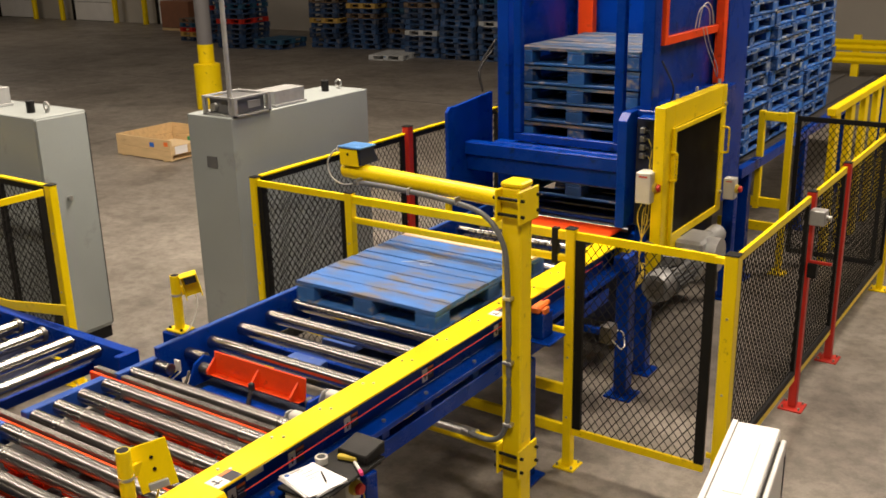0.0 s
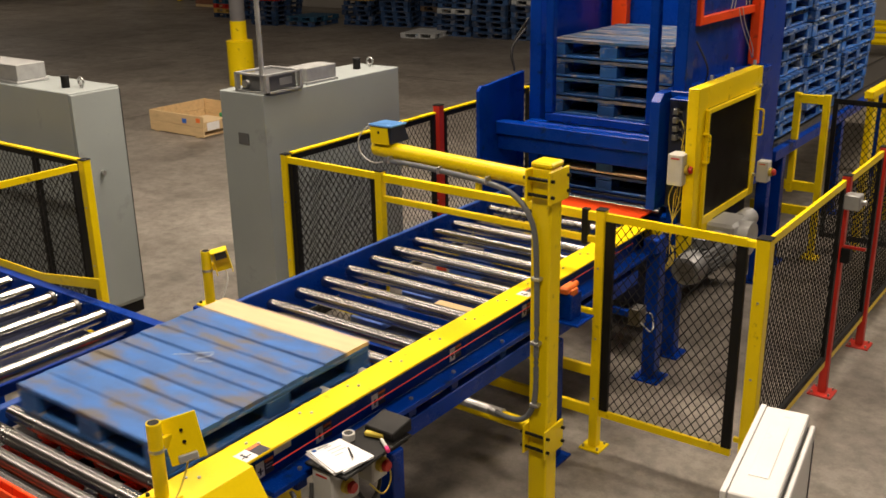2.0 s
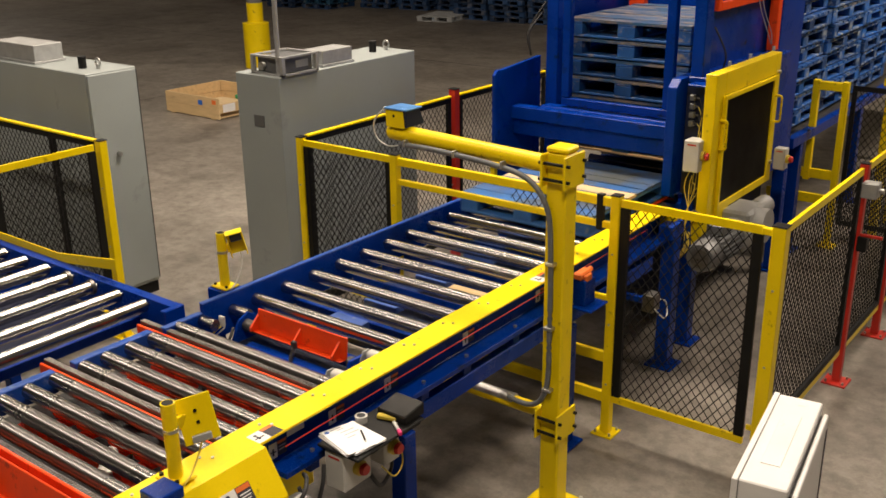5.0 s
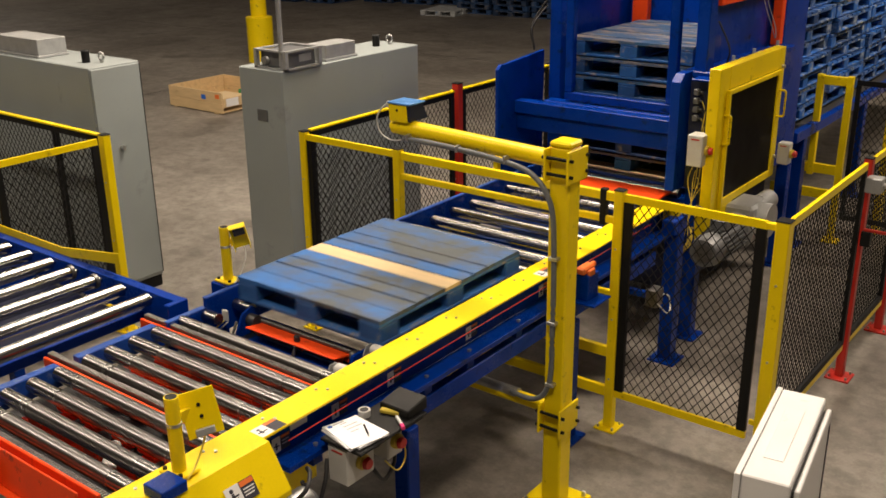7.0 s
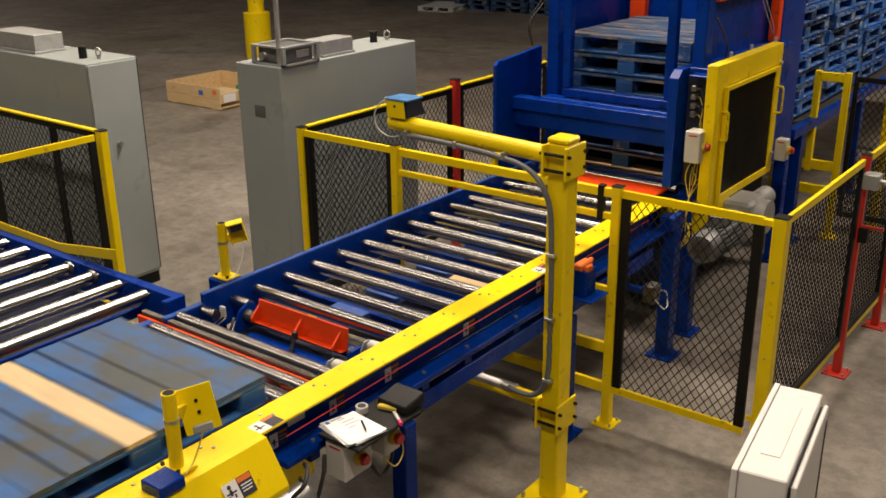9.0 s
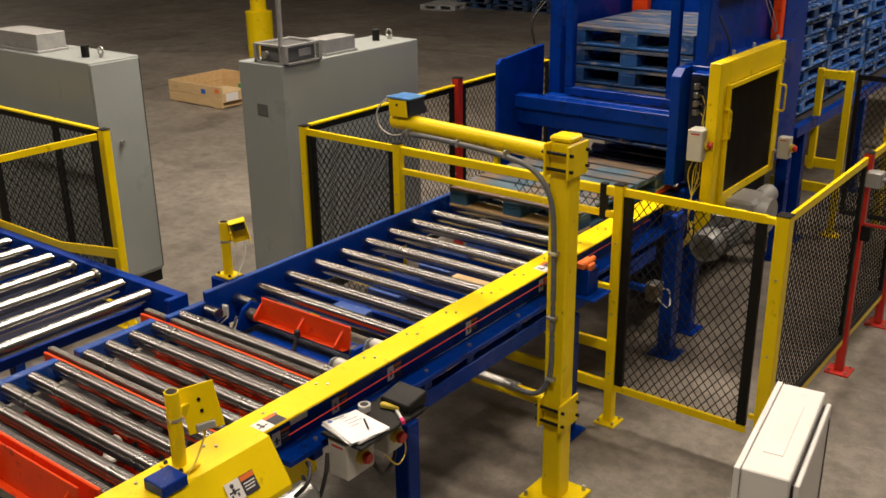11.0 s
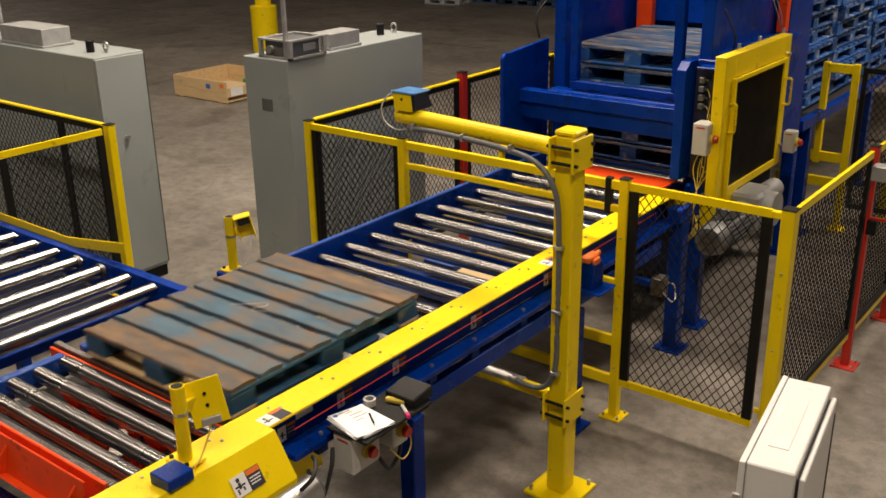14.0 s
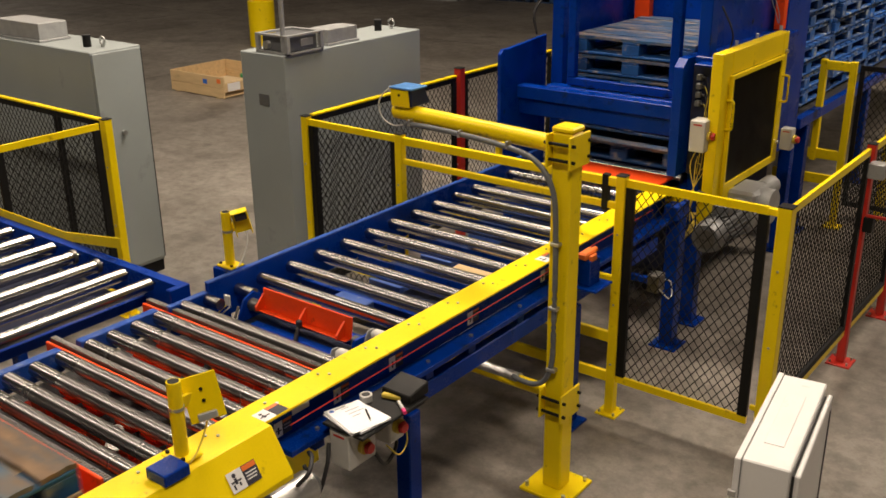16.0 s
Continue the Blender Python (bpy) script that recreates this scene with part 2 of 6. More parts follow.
def roller_steel(name, bright, dull, smooth, rough, middle):
    """Turned roller steel: fine scratches along the roller, and a duller band worn by pallets between +-middle metres."""
    m = bpy.data.materials.new(name)
    m.use_nodes = True
    N, L = m.node_tree.nodes, m.node_tree.links
    b = N["Principled BSDF"]
    b.inputs["Metallic"].default_value = 1.0
    tc, info = N.new("ShaderNodeTexCoord"), N.new("ShaderNodeObjectInfo")

    def noi(stretch, detail):
        mp = N.new("ShaderNodeMapping")
        mp.inputs["Scale"].default_value = stretch
        L.new(tc.outputs["Object"], mp.inputs["Vector"])
        n = N.new("ShaderNodeTexNoise")
        n.noise_dimensions = "4D"
        n.inputs["Scale"].default_value, n.inputs["Detail"].default_value, n.inputs["Roughness"].default_value = 1.0, detail, 0.65
        w = N.new("ShaderNodeMath")
        w.operation = "MULTIPLY"
        w.inputs[1].default_value = 37.0
        L.new(info.outputs["Random"], w.inputs[0])
        L.new(w.outputs[0], n.inputs["W"])
        L.new(mp.outputs[0], n.inputs["Vector"])
        return n.outputs["Fac"]

    def ranged(fac, a, c, lo, hi):
        r = N.new("ShaderNodeMapRange")
        for i, v in enumerate((a, c, lo, hi)):
            r.inputs[i + 1].default_value = v
        L.new(fac, r.inputs[0])
        return r.outputs[0]

    def maths(op, a, c):
        k = N.new("ShaderNodeMath")
        k.operation = op
        for i, v in enumerate((a, c)):
            if isinstance(v, float):
                k.inputs[i].default_value = v
            else:
                L.new(v, k.inputs[i])
        return k.outputs[0]
    sep = N.new("ShaderNodeSeparateXYZ")
    L.new(tc.outputs["Object"], sep.inputs[0])
    along = maths("ABSOLUTE", sep.outputs["X"], 0.0)
    along = maths("ADD", along, ranged(noi((5, 0.5, 0.5), 2), 0.2, 0.8, -0.12, 0.12))
    band = ranged(along, middle - 0.06, middle + 0.06, 1.0, 0.0)
    scratch = ranged(noi((300, 900, 900), 2), 0.3, 0.7, 0.6, 1.0)
    blotch = ranged(noi((16, 0.5, 0.5), 4), 0.35, 0.65, 0.8, 1.0)
    fac = maths("MULTIPLY", maths("MULTIPLY", scratch, blotch), ranged(band, 0.0, 1.0, 0.3, 1.0))
    mx = N.new("ShaderNodeMix")
    mx.data_type = "RGBA"
    L.new(fac, mx.inputs["Factor"])
    mx.inputs["A"].default_value, mx.inputs["B"].default_value = (*bright, 1), (*dull, 1)
    L.new(mx.outputs["Result"], b.inputs["Base Color"])
    L.new(ranged(fac, 0.0, 1.0, smooth, rough), b.inputs["Roughness"])
    return m


CHROME = roller_steel("bright_roller_steel", (0.42, 0.42, 0.43), (0.35, 0.345, 0.34), 0.21, 0.24, 0.44)
WORNSTEEL = roller_steel("scuffed_roller_steel", (0.40, 0.395, 0.39), (0.25, 0.24, 0.235), 0.24, 0.34, 0.36)


# ---- builders ----
def box(bm, lo, hi, bevel=0.003, m=None):
    """A box from corner to corner with bevelled edges, added to bm."""
    t = bmesh.new()
    bmesh.ops.create_cube(t, size=1)
    size = [max(1e-4, b - a) for a, b in zip(lo, hi)]
    mid = [(a + b) / 2 for a, b in zip(lo, hi)]
    for v in t.verts:
        v.co = Vector([v.co[i] * size[i] + mid[i] for i in range(3)])
    if bevel:
        bmesh.ops.bevel(t, geom=t.edges[:], offset=min(bevel, min(size) * 0.3), segments=1, affect="EDGES")
    return merge(bm, t, m)


def merge(bm, t, m=None):
    me = bpy.data.meshes.new("tmp")
    if m is not None:
        t.transform(m)
    t.to_mesh(me)
    bm.from_mesh(me)
    bpy.data.meshes.remove(me)
    t.free()
    return bm


def rod(bm, a, b, r, n=16, r2=None):
    """A round bar from a to b."""
    a, b = Vector(a), Vector(b)
    t = bmesh.new()
    bmesh.ops.create_cone(t, cap_ends=True, segments=n, radius1=r, radius2=r if r2 is None else r2, depth=(b - a).length)
    for f in t.faces:
        f.smooth = abs(f.normal.z) < 0.9
    for e in t.edges:
        e.smooth = all(f.smooth for f in e.link_faces)
    q = (b - a).to_track_quat("Z", "Y").to_matrix().to_4x4()
    return merge(bm, t, Matrix.Translation((a + b) / 2) @ q)


def tube_path(bm, pts, r, n=8):
    """A bent round cable or pipe through the points (rounded by a spline)."""
    pts = [Vector(p) for p in pts]
    fine = []
    ext = [2 * pts[0] - pts[1]] + pts + [2 * pts[-1] - pts[-2]]
    for i in range(1, len(ext) - 2):
        p0, p1, p2, p3 = ext[i - 1:i + 3]
        for k in range(6):
            u = k / 6
            fine.append(0.5 * ((2 * p1) + (p2 - p0) * u + (2 * p0 - 5 * p1 + 4 * p2 - p3) * u * u + (3 * p1 - p0 - 3 * p2 + p3) * u ** 3))
    fine.append(pts[-1])
    rings = []
    for i, p in enumerate(fine):
        d = (fine[min(i + 1, len(fine) - 1)] - fine[max(i - 1, 0)])
        q = d.to_track_quat("Z", "Y")
        rings.append([bm.verts.new(p + q @ Vector((r * math.cos(2 * math.pi * k / n), r * math.sin(2 * math.pi * k / n), 0))) for k in range(n)])
    for a, b in zip(rings, rings[1:]):
        for k in range(n):
            bm.faces.new((a[k], a[(k + 1) % n], b[(k + 1) % n], b[k])).smooth = True
    bm.faces.new(rings[0][::-1])
    bm.faces.new(rings[-1])
    return bm


def prism(bm, outline, axis, lo, hi, bevel=0.002):
    """An outline of (u, v) points pushed along an axis (x, y or z) from lo to hi."""
    def at(u, v, w):
        return {"x": (w, u, v), "y": (u, w, v), "z": (u, v, w)}[axis]
    t = bmesh.new()
    a = [t.verts.new(at(u, v, lo)) for u, v in outline]
    b = [t.verts.new(at(u, v, hi)) for u, v in outline]
    t.faces.new(a)
    t.faces.new(b[::-1])
    for i in range(len(a)):
        j = (i + 1) % len(a)
        t.faces.new((a[i], b[i], b[j], a[j]))
    bmesh.ops.recalc_face_normals(t, faces=t.faces)
    if bevel:
        bmesh.ops.bevel(t, geom=t.edges[:], offset=bevel, segments=1, affect="EDGES")
    return merge(bm, t)


def B():
    return bmesh.new()


def part(name, bm, material, parent=None, label=""):
    """Links a bmesh as one mesh object under a thing or a part."""
    me = bpy.data.meshes.new(name)
    bm.to_mesh(me)
    bm.free()
    me.materials.append(material)
    ob = new(name, me)
    ob.parent = parent
    return tagged(ob, label)


def thing(name, label, category, group="", kind="", at=(0, 0, 0)):
    ob = new(name)
    ob.location = at
    ob.empty_display_size = 0.1
    return tagged(ob, label, category, group, kind)


def again(ob, m, parent=None):
    """Another part on the same mesh."""
    o = new(ob.name.split(".")[0], ob.data)
    o.parent = parent or ob.parent
    o.matrix_basis = m
    return o


def wire_mesh(name, o, u, v, width, height, step, r, material, parent, label):
    """Crossing slanted wires that fill a rectangle of width along u and height along v from corner o."""
    o, u, v = Vector(o), Vector(u), Vector(v)
    n = u.cross(v)
    verts, faces = [], []

    def wire(a, b, off):
        d = (b - a).normalized()
        s = d.cross(n).normalized() * r
        k = n * r
        base = len(verts)
        for p in (a, b):
            p = p + n * off
            verts.extend([tuple(p + s), tuple(p + k), tuple(p - s), tuple(p - k)])
        for i in range(4):
            j = (i + 1) % 4
            faces.append((base + i, base + j, base + 4 + j, base + 4 + i))
    slope = 1.35
    for sign, off in ((1, r), (-1, -r)):
        c = -height / slope
        while c < width + height / slope:
            # line: across = c + sign * up / slope
            ends = []
            for s in (0.0, height):
                ends.append((c + sign * s / slope, s))
            (x0, y0), (x1, y1) = ends
            pts = []
            for xx, yy in ((x0, y0), (x1, y1)):
                if xx < 0:
                    yy = y0 + (0 - x0) * (y1 - y0) / (x1 - x0)
                    xx = 0
                if xx > width:
                    yy = y0 + (width - x0) * (y1 - y0) / (x1 - x0)
                    xx = width
                pts.append((xx, yy))
            (xa, ya), (xb, yb) = pts
            if abs(ya - yb) > 0.01 and max(x0, x1) > 0 and min(x0, x1) < width:
                wire(o + u * xa + v * ya, o + u * xb + v * yb, off)
            c += step
    me = bpy.data.meshes.new(name)
    me.from_pydata(verts, [], faces)
    me.materials.append(material)
    ob = new(name, me)
    ob.parent = parent
    return tagged(ob, label, kind="stuff")


# ---- the hall ----
def hall():
    floor = part("floor", box(B(), (-60, -14, -0.2), (16, 24, 0), 0), CONCRETE)
    tagged(floor, "sealed grey-brown concrete warehouse floor with stains", "floor", kind="structure")
    for name, lo, hi in (("wall_north", (-60, 23.0, 0), (16, 23.3, 9)), ("wall_south", (-60, -14.3, 0), (16, -14, 9)), ("wall_west", (-60.3, -14.3, 0), (-60, 23.3, 9)), ("wall_east", (16, -14.3, 0), (16.3, 23.3, 9))):
        tagged(part(name, box(B(), lo, hi, 0), WALLP), "pale insulated metal wall panel of the warehouse", "wall", kind="structure")
    tagged(part("ceiling", box(B(), (-60, -14, 9.0), (16, 23, 9.2), 0), CEILP), "pale steel ceiling deck", "ceiling", kind="structure")
    # sawn joints in the floor
    j = B()
    for x in (-16.5, -10.5):
        box(j, (x, -14, 0.0), (x + 0.006, 23, 0.0015), 0)
    for y in (-8.2, 12.4):
        box(j, (-60, y, 0.0), (16, y + 0.006, 0.0016), 0)
    tagged(part("floor_joint", j, RUBBER), "dark filled saw joints in the concrete", "joint", kind="structure")
    # dock doors with yellow guard posts
    for i, x in enumerate((-37.6, -32.2, -26.9)):
        d = thing("dock_door", "closed white sectional dock door", "door", "dock doors", at=(x, 22.93, 0))
        for k in range(4):
            part("panel", box(B(), (-1.25, -0.05, 0.02 + k * 0.75), (1.25, 0.05, 0.75 + k * 0.75), 0.01), WHITE, d)
        for s in (-1, 1):
            part("door_track", box(B(), (s * 1.32 - 0.06, -0.1, 0), (s * 1.32 + 0.06, 0.05, 3.1), 0.01), BLACK, d)
        for s in (-1.75, 1.75):
            p = thing("guard_post", "yellow steel guard post beside a dock door", "bollard", "dock guard posts", at=(x + s, 22.6, 0))
            part("pipe", rod(B(), (0, 0, 0), (0, 0, 1.35), 0.11), YELLOW, p)
            part("cap", rod(B(), (0, 0, 1.35), (0, 0, 1.42), 0.11, r2=0.05), YELLOW, p)
    c = thing("carton", "large brown carton against the far wall", "box", at=(-25.2, 21.6, 0))
    part("body", box(B(), (-0.75, -0.5, 0.1), (0.75, 0.5, 1.05), 0.02), CARDBROWN, c)
    part("skid", box(B(), (-0.75, -0.5, 0), (0.75, 0.5, 0.09), 0.01), PINE, c)
    # column with yellow sleeve
    k = thing("column", "grey steel column with a yellow guard sleeve", "column", at=(-11.38, 9.93, 0))
    part("shaft", rod(B(), (0, 0, 0), (0, 0, 9), 0.145, 24), COLUMN, k)
    part("band", rod(B(), (0, 0, 0.8), (0, 0, 1.24), 0.155, 24), YELLOW, k)
    s = B()
    rod(s, (0, 0, 0), (0, 0, 0.86), 0.255, 24)
    rod(s, (0, 0, 0.86), (0, 0, 0.875), 0.255, 24, 0.2)
    part("sleeve", s, YELLOW, k)


hall()


# ---- pallets ----
PH = 0.144


def pallet(at, boards, gap, wood, blocks, odd=None, label="", name="pallet", group="", marks=False, bottom=None):
    """A block pallet 1.016 across and 1.219 along the line; its origin is the middle of its underside."""
    p = thing(name, label, "pallet", group, at=at)
    made = {}

    def put(nm, size, co, m):
        key = (nm, tuple(round(s, 4) for s in size), m.name)
        if key not in made:
            made[key] = part(nm, box(B(), [-s / 2 for s in size], [s / 2 for s in size], 0.004), m, p)
            made[key].location = co
            return made[key]
        return again(made[key], Matrix.Translation(co), p)
    for y in (-0.5395, 0, 0.5395):
        for x in (-0.438, 0, 0.438):
            put("block", (0.14, 0.14, 0.076), (x, y, 0.058), blocks)
    for x in (-0.438, 0, 0.438):
        put("stringer_board", (0.14, 1.219, 0.018), (x, 0, 0.106), blocks)
        put("bottom_board", (0.14, 0.94, 0.019), (x, 0, 0.0105), blocks)
    for y in (-0.5395, 0.5395):
        put("bottom_end_board", (1.016, 0.14, 0.019), (0, y, 0.0105), bottom or blocks)
    rnd = random.Random(11 + len(label))
    if isinstance(boards, int):
        w = (1.219 - gap * (boards - 1)) / boards
        boards = [(w, gap)] * boards
    y = -0.6095
    for i, (w, g) in enumerate(boards):
        m = odd.get(i, wood) if odd else wood
        dx, z, half = rnd.uniform(-0.004, 0.004), 0.1255 + rnd.uniform(-0.0015, 0.0015), 0.508
        skew = rnd.uniform(-0.002, 0.002)
        rnd = random.Random(int(1000 * y) + 5000 + len(label))
        chip = 0.012 if wood is PBROWN else 0.003
        xs = [-half + dx + k * 2 * half / 14 for k in range(15)]
        ring = [(x, y + rnd.uniform(0, chip) * rnd.random()) for x in xs]
        ring += [(half + dx - rnd.uniform(0, 1.1 * chip), y + w * f) for f in (0.25, 0.5, 0.75)]
        ring += [(x, y + w - rnd.uniform(0, chip) * rnd.random()) for x in reversed(xs)]
        ring += [(-half + dx + rnd.uniform(0, 2.2 * chip), y + w * f) for f in (0.75, 0.5, 0.25)]
        d = prism(B(), ring, "z", z - 0.01, z + 0.01, 0.0)
        for v in d.verts:
            v.co.y += v.co.x * skew
        part("deck_board", d, m, p)
        y += w + g
    if marks:
        c = B()
        tube_path(c, [(-0.16, -0.10, 0), (-0.05, -0.02, 0), (0.03, 0.06, 0), (0.07, 0.02, 0), (0.03, -0.05, 0), (0.06, -0.08, 0), (0.15, -0.03, 0)], 0.004, 5)
        o = part("chalk_mark", c, CHALK, p, "white sprayed squiggle")
        o.location = (-0.05, 0.05, 0.1372)
        o.scale = (0.7, 0.7, 0.3)
    return p


REST = 1.112
P1 = pallet((0, 1.26, REST), [(0.14, 0.003), (0.14, 0.012), (0.10, 0.012), (0.13, 0.012), (0.10, 0.012), (0.115, 0.012), (0.115, 0.012), (0.14, 0.004), (0.16, 0)], 0, PBLUE, PDARK, {8: NEWWOOD}, "blue pallet with one fresh pine end board", marks=True, group="dispensed pallets")
P2 = pallet((0, 3.86, REST), [(0.135, 0.002), (0.135, 0.012), (0.10, 0.012), (0.125, 0.003), (0.125, 0.012), (0.10, 0.012), (0.12, 0.012), (0.15, 0.002), (0.162, 0)], 0, PGREY, PDARK, {4: NEWWOOD}, "grimy blue pallet with one fresh pine middle board", group="dispensed pallets")
P3 = pallet((0, 3.86, REST + PH), [(0.15, 0.022), (0.14, 0.028), (0.10, 0.03), (0.14, 0.032), (0.10, 0.03), (0.13, 0.03), (0.12, 0.02), (0.147, 0)], 0, PBROWN, TEAL, {7: RUST, 0: RUST}, "weathered grey-blue pallet with rusty brown end boards", marks=True, bottom=PINE, group="dispensed pallets")
BASE = pallet((0, 3.86, REST + 2 * PH), 8, 0.016, SCUFFED, GRUBBY, None, "worn blue pallet in the dispenser stack", group="pallets in the dispenser")
STACK = [P2, P3, BASE]
for k in range(3, 8):
    STACK.append(copy_thing(BASE, pose(random.uniform(-0.012, 0.012), 3.86 + random.uniform(-0.01, 0.012), REST + k * PH)))

# stacks waiting on the infeed behind the dispenser
WAIT = pallet((0, 5.85, REST), 8, 0.03, STACKBLUE, STACKBLUE, None, "worn blue pallet in a waiting stack", group="pallets on the infeed")
WAIT_WORN = pallet((0, 5.85, REST + PH), 8, 0.03, SCUFFED, STACKBLUE, None, "worn blue pallet with bare scuffed deck boards in a waiting stack", group="pallets on the infeed")
for s, (y, n) in enumerate(((5.85, 13), (7.1, 13), (8.35, 13))):
    for k in range(n):
        if s == 0 and k < 2:
            continue
        copy_thing(random.choice((WAIT, WAIT, WAIT, WAIT_WORN)), pose(random.uniform(-0.03, 0.03), y + random.uniform(-0.03, 0.03), REST + k * PH, 0, 0, random.uniform(-1.8, 1.8)))


def far_pallet(at, wood, turn=0.0, label="worn blue pallet in a far stack"):
    """A pallet far across the hall: its boards and blocks in two parts."""
    p = thing("pallet", label, "pallet", "far pallet stacks", at=at)
    p.rotation_euler = (0, 0, radians(turn))
    d = B()
    for i in range(7):
        y = -0.54 + i * 0.18
        box(d, (-0.508, y - 0.065, 0.115), (0.508, y + 0.065, 0.137), 0)
    tagged(part("deck", d, wood, p), kind="stuff")
    b = B()
    for y in (-0.54, 0, 0.54):
        for x in (-0.438, 0, 0.438):
            box(b, (x - 0.07, y - 0.07, 0.02), (x + 0.07, y + 0.07, 0.115), 0)
    for x in (-0.438, 0, 0.438):
        box(b, (x - 0.07, -0.61, 0), (x + 0.07, 0.61, 0.0195), 0)
    for y in (-0.54, 0.54):
        box(b, (-0.508, y - 0.07, -0.0005), (0.508, y + 0.07, 0.019), 0)
    tagged(part("base", b, wood, p), kind="stuff")
    return p


FAR = far_pallet((-12.3, 18.3, 0.001), FARBLUE)
FARY = far_pallet((-16.3, 19.7, 0.145 * 5), FARTAN, label="yellow painted pallet in a far stack")
FARR = far_pallet((-18.9, 18.4, 0.145 * 5), RED, label="red painted pallet in a far stack")
FARG = far_pallet((-18.9, 18.4, 0.145 * 6), TEAL, label="green painted pallet in a far stack")
FARW = far_pallet((-12.92, 18.02, 0.001), FARPALE, 12, label="bleached pale pallet lying alone on the floor")
FARB = far_pallet((-15.0, 20.0, 0.145 * 6), RUST, label="brown pallet in a far stack")
for x, y, n, swap in ((-19.0, 18.4, 13, {5: FARR, 8: FARG, 10: FARR}), (-17.75, 18.7, 2, {1: FARG}), (-16.4, 19.7, 14, {5: FARY, 9: FARB}), (-15.1, 19.9, 14, {6: FARB, 8: FARY}), (-14.0, 20.4, 12, {3: FARB, 7: FARG}), (-12.3, 18.9, 14, {4: FARW, 9: FARB, 11: FARG}), (-11.15, 18.9, 14, {}), (-10.0, 19.0, 15, {6: FARW, 10: FARG}), (-20.4, 19.4, 13, {7: FARR}), (-8.8, 19.2, 14, {})):
    for k in range(n):
        copy_thing(swap.get(k, FAR), pose(x + random.uniform(-0.03, 0.03), y + random.uniform(-0.03, 0.03), 0.001 + k * 0.145, 0, 0, 3 + random.uniform(-2, 2)))
for o in (FAR, FARY, FARR, FARG, FARB):
    o.location.x -= 9.0 if o is not FAR else 0
    o.location.z = 0.001
FAR.location = (-21.8, 19.4, 0.001)
for i, o in enumerate((FARY, FARR, FARG, FARB)):
    o.location = (-21.8, 19.4, 0.146 + i * 0.145)


# ---- the roller line ----
RZ = 1.075      # roller axis
RR = 0.0375      # roller radius


